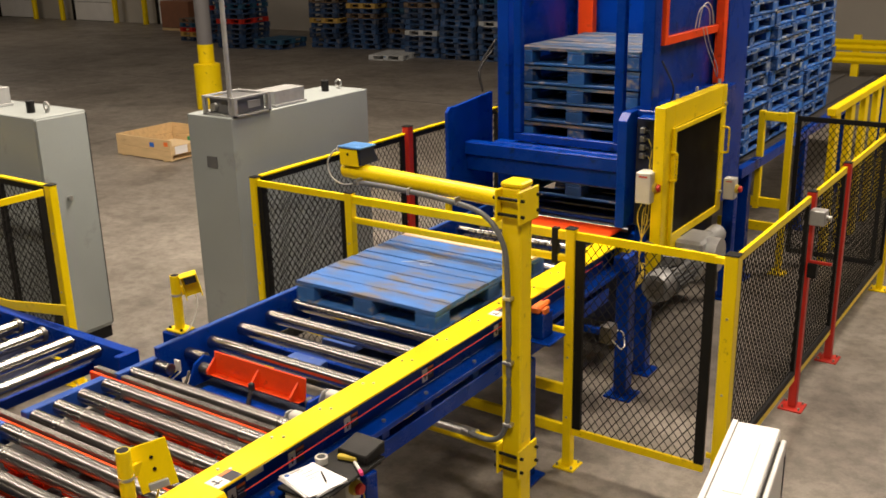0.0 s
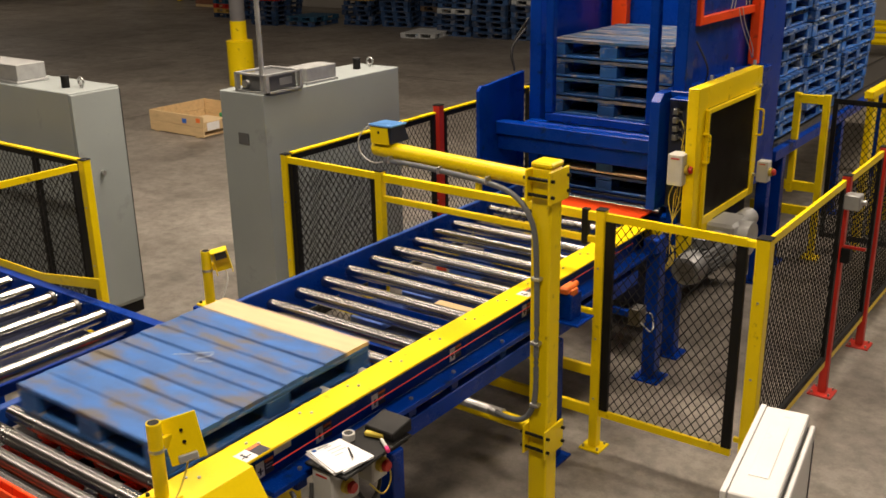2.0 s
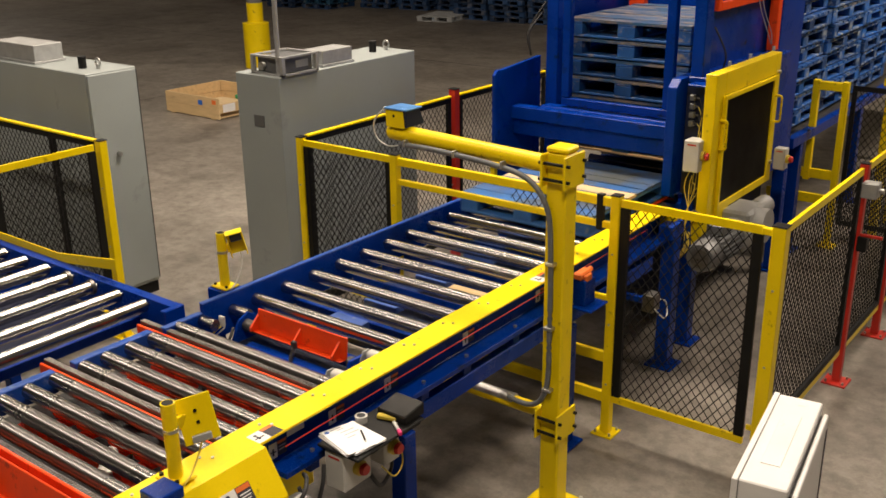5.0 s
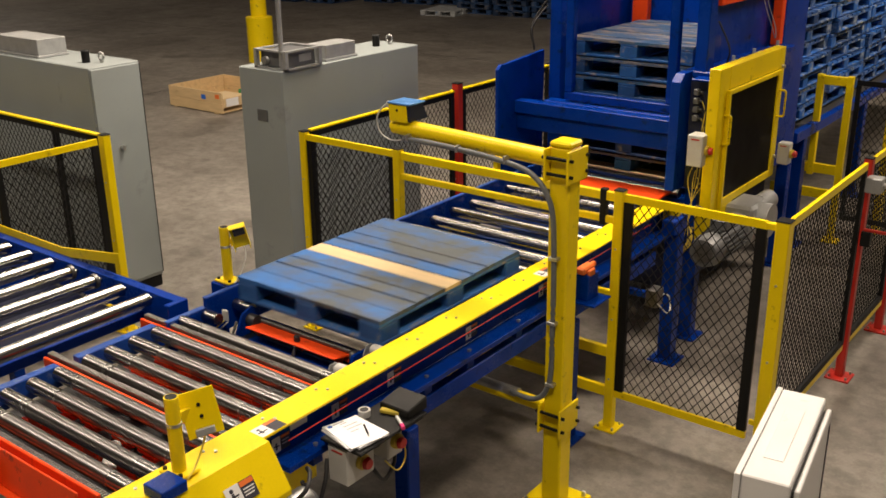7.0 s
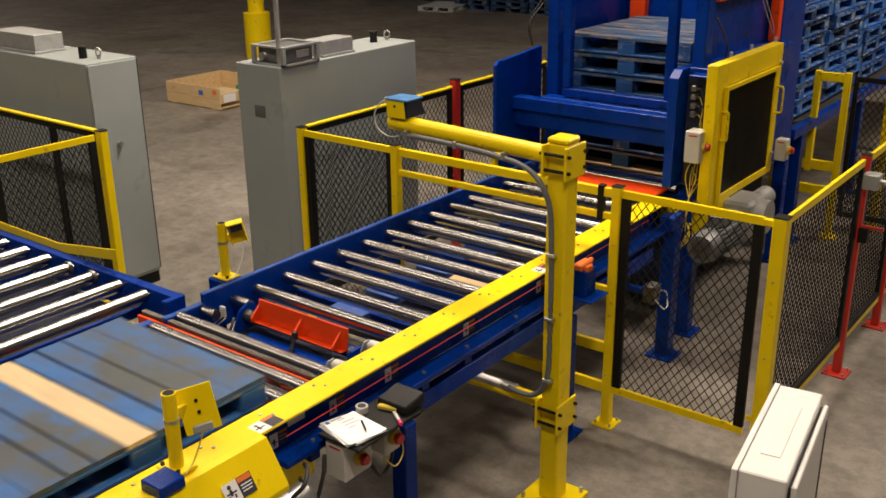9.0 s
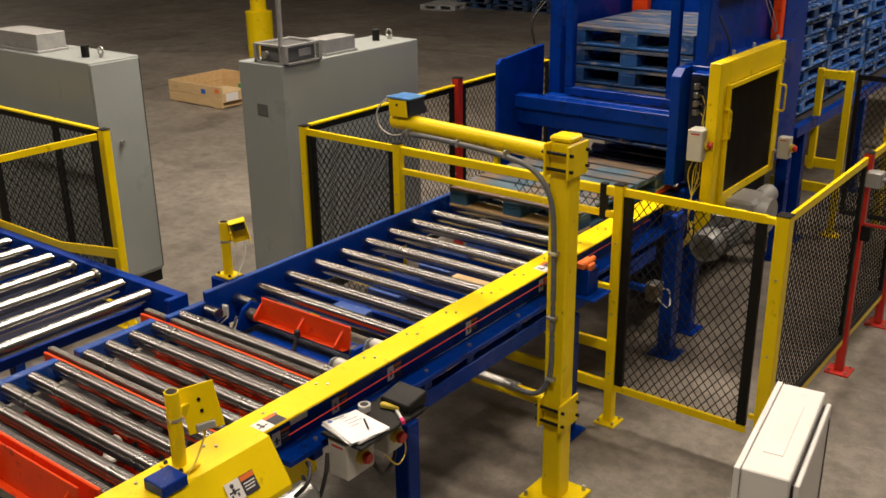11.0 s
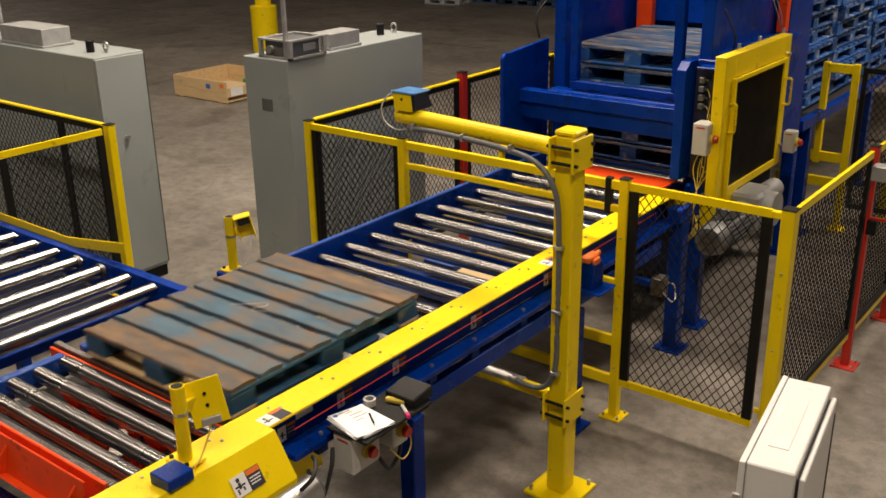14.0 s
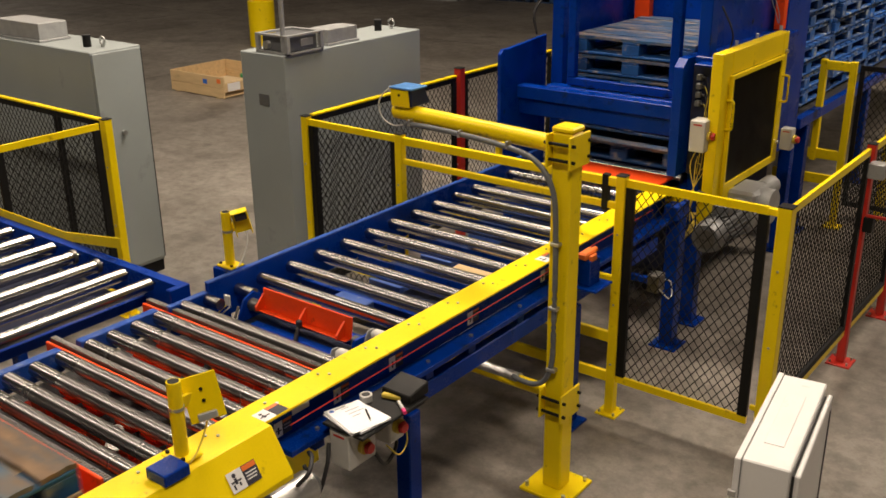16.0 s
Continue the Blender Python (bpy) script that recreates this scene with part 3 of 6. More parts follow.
def line():
    c = thing("roller_conveyor", "blue chain-driven roller conveyor with bright steel rollers", "conveyor")
    # frame
    s = B()
    prism(s, [(-0.573, 0.93), (-0.573, 1.152), (-0.60, 1.152), (-0.60, 0.945), (-0.655, 0.945), (-0.655, 0.93)], "y", -0.35, 2.95, 0.002)
    rail = part("side_rail", s, BLUE, c)
    part("worn_lip", box(B(), (-0.603, -0.35, 1.1522), (-0.573, 2.95, 1.160), 0.002), MIDBLUE, rail, "pale worn upper edge")
    part("low_rail", box(B(), (-0.60, -0.60, 0.93), (-0.575, -0.3503, 1.100), 0.003), BLUE, c)
    part("low_rail_lip", box(B(), (-0.612, -0.60, 1.1003), (-0.575, -0.3503, 1.107), 0.002), MIDBLUE, c)
    part("inner_rail", box(B(), (0.575, -6.6, 0.93), (0.60, 2.60, 1.150), 0.003), BLUE, c)
    s = B()
    prism(s, [(0.645, 1.150), (0.662, 1.150), (0.662, 0.984), (0.765, 0.984), (0.765, 0.955), (0.645, 0.955)], "y", -1.05, 2.60, 0.003)
    part("side_rail", s, BLUE, c)
    s = B()
    box(s, (0.69, -0.62, 0.80), (0.745, 2.35, 0.895), 0.005)
    part("lower_rail", s, BLUE, c)
    g = B()
    box(g, (0.578, -6.6, 1.152), (0.738, 2.62, 1.164), 0.002)
    box(g, (0.578, -6.6, 1.118), (0.583, 2.62, 1.1515), 0.001)
    part("guard_cover", g, YELLOW, c, "bright yellow chain guard cover plate")
    e = B()
    prism(e, [(2.62, 1.164), (2.80, 1.10), (2.80, 0.98), (2.62, 0.93)], "x", 0.56, 0.76, 0.003)
    ge = part("guard_end", e, YELLOW, c, "yellow sloped end cover")
    part("sticker", box(B(), (0.7603, 2.665, 1.035), (0.7613, 2.735, 1.085), 0), LABELW, ge, "small white warning sticker")
    part("sticker_print", box(B(), (0.7614, 2.675, 1.045), (0.7619, 2.705, 1.075), 0), INK, ge)
    bolt = part("bolt", rod(B(), (0, 0, 0), (0, 0, 0.006), 0.007, 6), ZINC, c)
    bolt.location = (0.70, 2.3, 1.164)
    y = 2.05
    while y > -2.2:
        for x in (0.625, 0.665):
            again(bolt, Matrix.Translation((x, y + (0.03 if x > 0.64 else 0), 1.164)), c)
        y -= 0.31
    # cross members and drive boxes below the rollers
    for y in (0.35, 0.85, 1.35, 1.85, 2.35):
        part("cross_member", box(B(), (-0.572, y - 0.03, 0.90), (0.574, y + 0.03, 0.96), 0.004), BLUE, c)
    for y in (0.22, 0.62, 1.1, 1.6):
        part("drive_plate", box(B(), (-0.22, y - 0.09, 0.935), (0.02, y + 0.09, 0.975), 0.004), PALEBLUE, c)
    # tray added to block light, darkening the roller gaps and the floor below
    part("drive_tray", box(B(), (-0.42, 0.30, 0.80), (0.40, 2.55, 0.81), 0.003), HOUSING, c, "dark tray added under the rollers to block light")
    for y in (0.5, 1.25, 1.95):
        part("gear_case", box(B(), (-0.36, y - 0.07, 0.8105), (-0.24, y + 0.07, 0.90), 0.01), (YELLOW, MOTOR, YELLOW)[int(y)], c)
    part("drip_tray", box(B(), (0.05, 0.96, 0.93), (0.50, 1.06, 0.962), 0.003), PINE, c, "tan wooden strip under the rollers")
    # rollers
    roll = B()
    rod(roll, (-0.545, 0, 0), (0.57, 0, 0), RR, 24)
    rod(roll, (-0.573, 0, 0), (-0.545, 0, 0), 0.012, 10)
    first = part("roller", roll, CHROME, c)
    first.location = (0, 0.0, RZ)
    for i in range(1, 13):
        again(first, Matrix.Translation((0, i * 0.2265, RZ)) @ Matrix.Rotation(i * 0.9, 4, "X"), c)
    stub = B()
    rod(stub, (-0.56, 0, 0), (-0.43, 0, 0), 0.032, 20)
    st = part("stub_roller", stub, WORNSTEEL, c)
    st.location = (0, -0.16, RZ - 0.01)
    again(st, Matrix.Translation((-0.04, -0.36, RZ - 0.01)), c)
    # legs with feet
    for x, y in ((0.73, -0.27), (-0.62, -0.25), (0.73, 1.25), (-0.62, 1.25), (0.72, -3.2), (-0.72, -3.2), (0.72, -6.2), (-0.72, -6.2)):
        leg = part("leg", box(B(), (x - 0.045, y - 0.045, 0.02), (x + 0.045, y + 0.045, 0.93 if x < 0 else 0.80), 0.006), BLUE, c)
        part("foot_plate", box(B(), (x - 0.09, y - 0.09, 0.0), (x + 0.09, y + 0.09, 0.018), 0.003), BLUE, leg)
    # red pull cable and warning labels along the side
    cab = B()
    tube_path(cab, [(0.715, 2.3, 1.095), (0.715, 1.0, 1.088), (0.715, 0, 1.082), (0.715, -1.0, 1.07)], 0.0032, 6)
    part("pull_cable", cab, WIRER, c, "red emergency pull cable")
    for y in (2.1, 1.05, 0.35, -0.27, -0.645, -1.0):
        lb = part("warning_label", box(B(), (0.6623, y - 0.045, 1.005), (0.6643, y, 1.075), 0), LABELW, c, "white pictogram warning label")
        part("dark_panel", box(B(), (0.6623, y + 0.001, 1.005), (0.6641, y + 0.055, 1.075), 0), INK, lb)
        part("orange_head", box(B(), (0.6642, y + 0.004, 1.062), (0.6649, y + 0.052, 1.074), 0), ORANGELABEL, lb)
        part("text_bars", box(box(B(), (0.6642, y + 0.008, 1.045), (0.6649, y + 0.046, 1.05), 0), (0.6642, y + 0.008, 1.03), (0.6649, y + 0.040, 1.035), 0), FAINT, lb)
        pic = box(B(), (0.6644, y - 0.028, 1.018), (0.6651, y - 0.018, 1.05), 0)
        box(pic, (0.6644, y - 0.038, 1.034), (0.6651, y - 0.0285, 1.04), 0)
        box(pic, (0.6644, y - 0.0175, 1.03), (0.6651, y - 0.007, 1.036), 0)
        part("pictogram", pic, INK, lb)
    part("rating_plate", box(B(), (0.6623, -0.94, 1.068), (0.6643, -0.84, 1.112), 0.001), LABELW, c, "pale blank rating plate")
    for y in (1.9, 1.5, 0.7, 0.25, -0.1, -0.5, -0.86):
        part("rail_bolt", rod(B(), (0.725, y, 0.9843), (0.725, y, 0.995), 0.011, 6), ZINC, c)
        part("hanger", box(B(), (0.70, y - 0.03, 0.8953), (0.735, y + 0.03, 0.9547), 0.003), BLUE, c)
    # cross-transfer section: worn rollers, chains in orange guides
    roll = B()
    rod(roll, (-0.585, 0, 0), (0.57, 0, 0), 0.0365, 24)
    w = part("transfer_roller", roll, WORNSTEEL, c, "scuffed steel roller")
    ys = (-0.508, -0.67, -0.808, -0.946, -1.071, -1.225, -1.36, -1.49, -1.61)
    w.location = (0, ys[0], RZ)
    for i, y in enumerate(ys[1:]):
        again(w, Matrix.Translation((0, y, RZ)) @ Matrix.Rotation(1 + i * 1.3, 4, "X"), c)
    for lo, hi in ((-1.09, -0.63), (-1.64, -1.19)):
        part("transfer_side", box(B(), (-0.68, lo, 0.98), (-0.63, hi, 1.09), 0.004), MIDBLUE, c)
    for y in (-0.576, -1.139, -1.70):
        g = B()
        box(g, (-0.80, y - 0.038, 0.99), (0.56 if y > -1.5 else 0.475, y - 0.0215, 1.077 if y > -1.5 else 1.112), 0.003)
        box(g, (-0.80, y + 0.021, 0.99), (0.56, y + 0.029, 1.06), 0.002)
        part("chain_guide", g, ORANGE, c, "orange chain guide bar")
        ch = B()
        x = -0.79
        while x < 0.55:
            rod(ch, (x, y - 0.013, 1.0885), (x, y + 0.013, 1.0885), 0.006, 6)
            x += 0.0165
        box(ch, (-0.79, y - 0.0165, 1.06), (0.55, y - 0.0135, 1.092), 0)
        box(ch, (-0.79, y + 0.0135, 1.06), (0.55, y + 0.0165, 1.092), 0)
        box(ch, (-0.79, y - 0.013, 1.05), (0.55, y + 0.013, 1.078), 0)
        part("chain", ch, CHAIN, c, "oily black transfer chain")
    und = B()
    for y in (-0.76, -0.9, -1.03, -1.3, -1.44):
        for x in (-0.40, -0.22, 0.02, 0.20, 0.38):
            rod(und, (x - 0.055, y, 0.99), (x + 0.055, y, 0.99), 0.036, 14)
            box(und, (x - 0.03, y - 0.05, 0.93), (x + 0.03, y + 0.05, 0.97), 0.010)
    box(und, (-0.55, -1.0, 0.92), (0.5, -0.94, 0.96), 0.004)
    box(und, (-0.55, -1.46, 0.92), (0.5, -1.40, 0.96), 0.004)
    part("lift_linkage", und, ORANGE, c, "orange lift linkage under the rollers")
    # pan added to hide the floor and keep the roller gaps dark
    part("pan", box(B(), (-0.78, -1.75, 0.875), (0.57, -0.45, 0.885), 0.003), RUBBER, c)
    part("stop_rod", rod(B(), (-0.6, -1.93, 0.90), (0.40, -1.93, 0.90), 0.019, 14), ORANGE, c, "orange stop shaft")
    part("shaft_collar", rod(B(), (0.06, -1.93, 0.90), (0.095, -1.93, 0.90), 0.024, 14), CHAIN, c)
    part("stop_base", box(B(), (-0.6, -2.02, 0.84), (0.57, -1.80, 0.86), 0.003), BLUE, c)
    part("air_cylinder", rod(B(), (0.02, -1.36, 0.97), (0.16, -1.50, 0.97), 0.03), OFFWHITE, c, "pale air cylinder")
    part("cylinder_head", box(B(), (0.14, -1.53, 0.935), (0.20, -1.47, 1.005), 0.006), ZINC, c)
    for x, y in ((-0.1, -1.3), (0.3, -1.29), (0.34, -0.74), (-0.3, -0.74)):
        part("air_hose", tube_path(B(), [(x, y, 0.90), (x + 0.05, y - 0.02, 0.96), (x + 0.14, y + 0.02, 0.97), (x + 0.2, y - 0.03, 0.91)], 0.007, 6), RUBBER, c)
    # the line runs on towards the near end of the hall
    s = B()
    box(s, (-0.605, -6.6, 0.93), (-0.575, -1.75, 1.10), 0.004)
    part("side_rail", s, BLUE, c)
    y = -2.05
    while y > -6.5:
        again(first, Matrix.Translation((0, y, RZ)), c)
        y -= 0.2265
    # white bump rollers beside the stop
    for y in (-0.458, -0.206):
        bump = B()
        rod(bump, (0.485, y, 1.105), (0.572, y, 1.105), 0.030, 24)
        rod(bump, (0.474, y, 1.105), (0.485, y, 1.105), 0.020, 24, 0.030)
        part("bump_roller", bump, OFFWHITE, c, "white plastic bump roller")
        k = part("bracket", prism(B(), [(y - 0.045, 1.0), (y + 0.045, 1.0), (y + 0.045, 1.085), (y + 0.02, 1.125), (y - 0.02, 1.125), (y - 0.045, 1.085)], "x", 0.452, 0.460, 0.001), GREYTOP, c)
        part("axle", rod(B(), (0.438, y, 1.105), (0.4735, y, 1.105), 0.008, 10), ZINC, k)
    # stop housing: blue beams, wiring
    h = B()
    box(h, (-0.57, -0.115, 0.93), (0.57, -0.07, 0.985), 0.004)
    box(h, (-0.57, -0.425, 0.90), (0.57, -0.385, 0.965), 0.004)
    box(h, (-0.35, -0.30, 0.90), (0.36, -0.22, 0.955), 0.006)
    part("stop_housing", h, BLUE, c)
    part("hinge_bracket", prism(B(), [(-0.30, 0.94), (-0.12, 0.94), (-0.12, 1.06), (-0.17, 1.09), (-0.24, 1.06)], "x", -0.435, -0.420, 0.002), BLUE, c)
    part("hinge_bracket", prism(B(), [(-0.30, 0.94), (-0.12, 0.94), (-0.13, 1.06), (-0.25, 1.06)], "x", 0.375, 0.392, 0.002), BLUE, c)
    part("hinge_bearing", rod(B(), (-0.42, -0.19, 1.02), (-0.36, -0.19, 1.02), 0.035, 18), CHAIN, c)
    part("hinge_bearing", rod(B(), (0.33, -0.19, 1.02), (0.374, -0.19, 1.02), 0.030, 18), CHAIN, c)
    # dark navy tray floor keeps the pit under the stop dark
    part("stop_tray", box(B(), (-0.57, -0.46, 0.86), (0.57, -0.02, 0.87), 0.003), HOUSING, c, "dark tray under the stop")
    cyl = part("stop_cylinder", rod(B(), (0.0, -0.31, 0.90), (0.0, -0.25, 1.03), 0.012, 12), CHAIN, c)
    part("clevis", box(B(), (-0.014, -0.262, 1.018), (0.014, -0.235, 1.062), 0.005), RUBBER, cyl)
    part("cylinder_body", rod(B(), (0.0, -0.36, 0.875), (0.0, -0.305, 0.93), 0.03, 16), ZINC, cyl)
    part("proximity_switch", box(B(), (-0.515, -0.30, 1.03), (-0.475, -0.285, 1.09), 0.003), OFFWHITE, c)
    for dx in (0.0, 0.03):
        k = tube_path(B(), [(-0.50 + dx, -0.30, 1.03), (-0.54 + dx, -0.34, 0.98), (-0.49 + dx, -0.40, 0.985), (-0.43 + dx, -0.37, 0.97), (-0.41, -0.30, 0.94)], 0.004, 6)
        part("stop_hose", k, OFFWHITE if dx else WIREY, c)
    part("air_line", tube_path(B(), [(-0.40, -0.30, 1.05), (-0.38, -0.35, 1.0), (-0.41, -0.37, 0.93), (-0.36, -0.33, 0.90)], 0.008, 6), RUBBER, c)
    # yellow guard behind the side rail, under the writing shelf
    part("inner_guard", box(B(), (0.58, -1.03, 0.72), (0.60, -0.74, 0.929), 0.004), YELLOW, c, "yellow inner drive guard")
    return c


LINE = line()


def stop_flap(y, x0, x1, hinge, tall, label):
    """A hinged stop plate with three ribs; its origin is the hinge, upright when unturned."""
    p = thing("pallet_stop", label, "stop", "pallet stops", at=((x0 + x1) / 2, y, hinge))
    h = (x1 - x0) / 2
    part("plate", box(B(), (-h, -0.008, 0.0), (h, 0.002, tall), 0.003), ORANGE, p)
    for x in (-h + 0.006, 0.0, h - 0.05):
        part("rib", prism(B(), [(-0.0083, 0.0), (-0.062, 0.0), (-0.066, 0.022), (-0.0083, tall - 0.03)], "x", x - 0.006, x + 0.006, 0.001), ORANGE, p)
    part("foot_flange", box(B(), (-h, -0.045, -0.006), (h - 0.01, -0.0002, -0.0002), 0.002), ORANGE, p)
    part("hinge", rod(B(), (-h, 0.012, -0.004), (h, 0.012, -0.004), 0.013, 12), CHAIN, p)
    return p


STOP_A = stop_flap(-0.18, -0.338, 0.305, 1.015, 0.118, "orange pop-up pallet stop plate with welded ribs")
STOP_B = stop_flap(-1.815, -0.62, 0.43, 0.985, 0.15, "orange pop-up pallet stop plate beside the chain")


# ---- side conveyor ----
def side_conveyor():
    c = thing("side_conveyor", "blue roller conveyor branching off with bright steel rollers", "conveyor")
    s = B()
    prism(s, [(-0.395, 0.93), (-0.395, 1.105), (-0.335, 1.105), (-0.335, 1.093), (-0.37, 1.093), (-0.37, 0.93)], "x", -4.6, -0.787, 0.002)
    part("side_rail", s, BLUE, c)
    part("end_plate", box(B(), (-0.785, -0.47, 0.86), (-0.745, -0.335, 1.11), 0.005), BLUE, c)
    part("side_rail", box(B(), (-4.6, -1.78, 0.93), (-0.83, -1.75, 1.16), 0.004), BLUE, c)
    r = B()
    rod(r, (-0.64, 0, 0), (0.64, 0, 0), RR, 24)
    rod(r, (0.64, 0, 0), (0.67, 0, 0), 0.012, 10)
    f = part("roller", r, CHROME, c)
    f.matrix_basis = pose(-0.985, -1.065, RZ, 0, 0, 90)
    for i in range(1, 15):
        again(f, pose(-0.985 - i * 0.2385, -1.065, RZ, 0, 0, 90) @ pose(0, 0, 0, 40 * i), c)
    for i in (2, 3):
        part("sprocket", rod(B(), (-0.985 - i * 0.2385, -0.45, RZ), (-0.985 - i * 0.2385, -0.428, RZ), 0.045, 14), CHAIN, c)
    for x in (-1.1, -2.2, -3.3):
        part("cross_member", box(B(), (x - 0.03, -1.74, 0.92), (x + 0.03, -0.40, 0.98), 0.004), BLUE, c)
    for x, y in ((-0.95, -0.42), (-2.6, -0.42), (-0.95, -1.76), (-2.6, -1.76)):
        leg = part("leg", box(B(), (x - 0.04, y - 0.04, 0.02), (x + 0.04, y + 0.04, 0.93), 0.006), BLUE, c)
        part("foot_plate", box(B(), (x - 0.09, y - 0.09, 0.0), (x + 0.09, y + 0.09, 0.018), 0.003), BLUE, leg)
    b = B()
    prism(b, [(-4.4, 1.165), (-1.95, 1.15), (-1.36, 1.235), (-1.36, 1.17), (-1.95, 1.09), (-4.4, 1.10)], "y", -0.332, -0.324, 0.001)
    part("guard_strip", b, YELLOW, c, "bent yellow guard strip on the far rail")
    # pan added to close the view below, its navy keeping the gaps dark
    part("belt_pan", box(B(), (-4.6, -1.745, 0.905), (-1.32, -0.40, 0.915), 0.002), SHADENAVY, c, "dark pan added under the rollers to hide what is below")
    return c


side_conveyor()


# ---- fences ----
def fence_post(f, x, y, h, material, size=0.05, plate=0.07):
    """A square post with foot plate, cap and anchor bolts, part of fence f."""
    p = part("fence_post", box(B(), (-size / 2, -size / 2, 0.0121), (size / 2, size / 2, h), 0.005), material, f)
    p.location = (x, y, 0)
    part("foot_plate", box(B(), (-plate, -plate, 0), (plate, plate, 0.012), 0.002), material, p)
    part("cap", box(B(), (-size / 2 - 0.002, -size / 2 - 0.002, h + 0.0002), (size / 2 + 0.002, size / 2 + 0.002, h + 0.008), 0.003), BLACK, p)
    for sx in (-1, 1):
        for sy in (-1, 1):
            part("anchor_bolt", rod(B(), (sx * plate * 0.7, sy * plate * 0.7, 0.0121), (sx * plate * 0.7, sy * plate * 0.7, 0.03), 0.008, 6), ZINC, p)
    for z in (0.35, 0.75, 1.2):
        part("panel_bolt", rod(B(), (0, -size / 2 - 0.006, z), (0, -size / 2 - 0.0003, z), 0.007, 6), ZINC, p)
    return p


def fence_panel(f, a, b, z0=0.25, z1=1.535, rails=None, step=0.055, bar=0.04, capped=False, toe=False):
    """A mesh panel between two points on the floor plan, part of fence f."""
    ax, ay = a
    d = Vector((b[0] - ax, b[1] - ay, 0))
    w = d.length
    u = d.normalized()
    s = B()
    outer = ((0.03, z0 - 0.022), (w - 0.03, z0 - 0.022), (w - 0.03, z1), (0.03, z1))
    inner = ((0.036, z0 + 0.022), (w - 0.036, z0 + 0.022), (w - 0.036, z1 - 0.045), (0.036, z1 - 0.045))
    rings = [[s.verts.new((x, y, z)) for x, z in loop] for y in (-0.011, 0.011) for loop in (outer, inner)]
    for k in range(4):
        n = (k + 1) % 4
        s.faces.new((rings[0][k], rings[0][n], rings[1][n], rings[1][k]))
        s.faces.new((rings[2][n], rings[2][k], rings[3][k], rings[3][n]))
        s.faces.new((rings[0][n], rings[0][k], rings[2][k], rings[2][n]))
        s.faces.new((rings[1][k], rings[1][n], rings[3][n], rings[3][k]))
    bmesh.ops.recalc_face_normals(s, faces=s.faces)
    p = part("fence_panel", s, rails or YELLOW, f, "mesh panel with a top and a bottom rail")
    p.matrix_basis = pose(ax, ay, 0, 0, 0, math.degrees(math.atan2(u.y, u.x)))
    if capped:
        part("top_cap", box(B(), (0.03, -0.02, z1 + 0.0005), (w - 0.03, 0.02, z1 + 0.017), 0.003), YELLOW, p, "thin yellow cap strip")
    if toe:
        part("toe_bar", box(B(), (0.072, -0.0135, z0 + 0.0225), (w - 0.072, 0.0135, z0 + 0.065), 0.002), BLACK, p)
    for x in (0.029, w - 0.029 - bar):
        part("side_bar", box(B(), (x, -0.0135, z0 + 0.0225), (x + bar, 0.0135, z1 - 0.0455), 0.002), BLACK, p)
    wire_mesh("wire_mesh", (0.03 + bar, 0.0085, z0 + 0.0235), (1, 0, 0), (0, 0, 1), w - 0.06 - 2 * bar, z1 - z0 - 0.07, step, 0.0031, BLACK, p, "black diamond wire mesh")
    return p


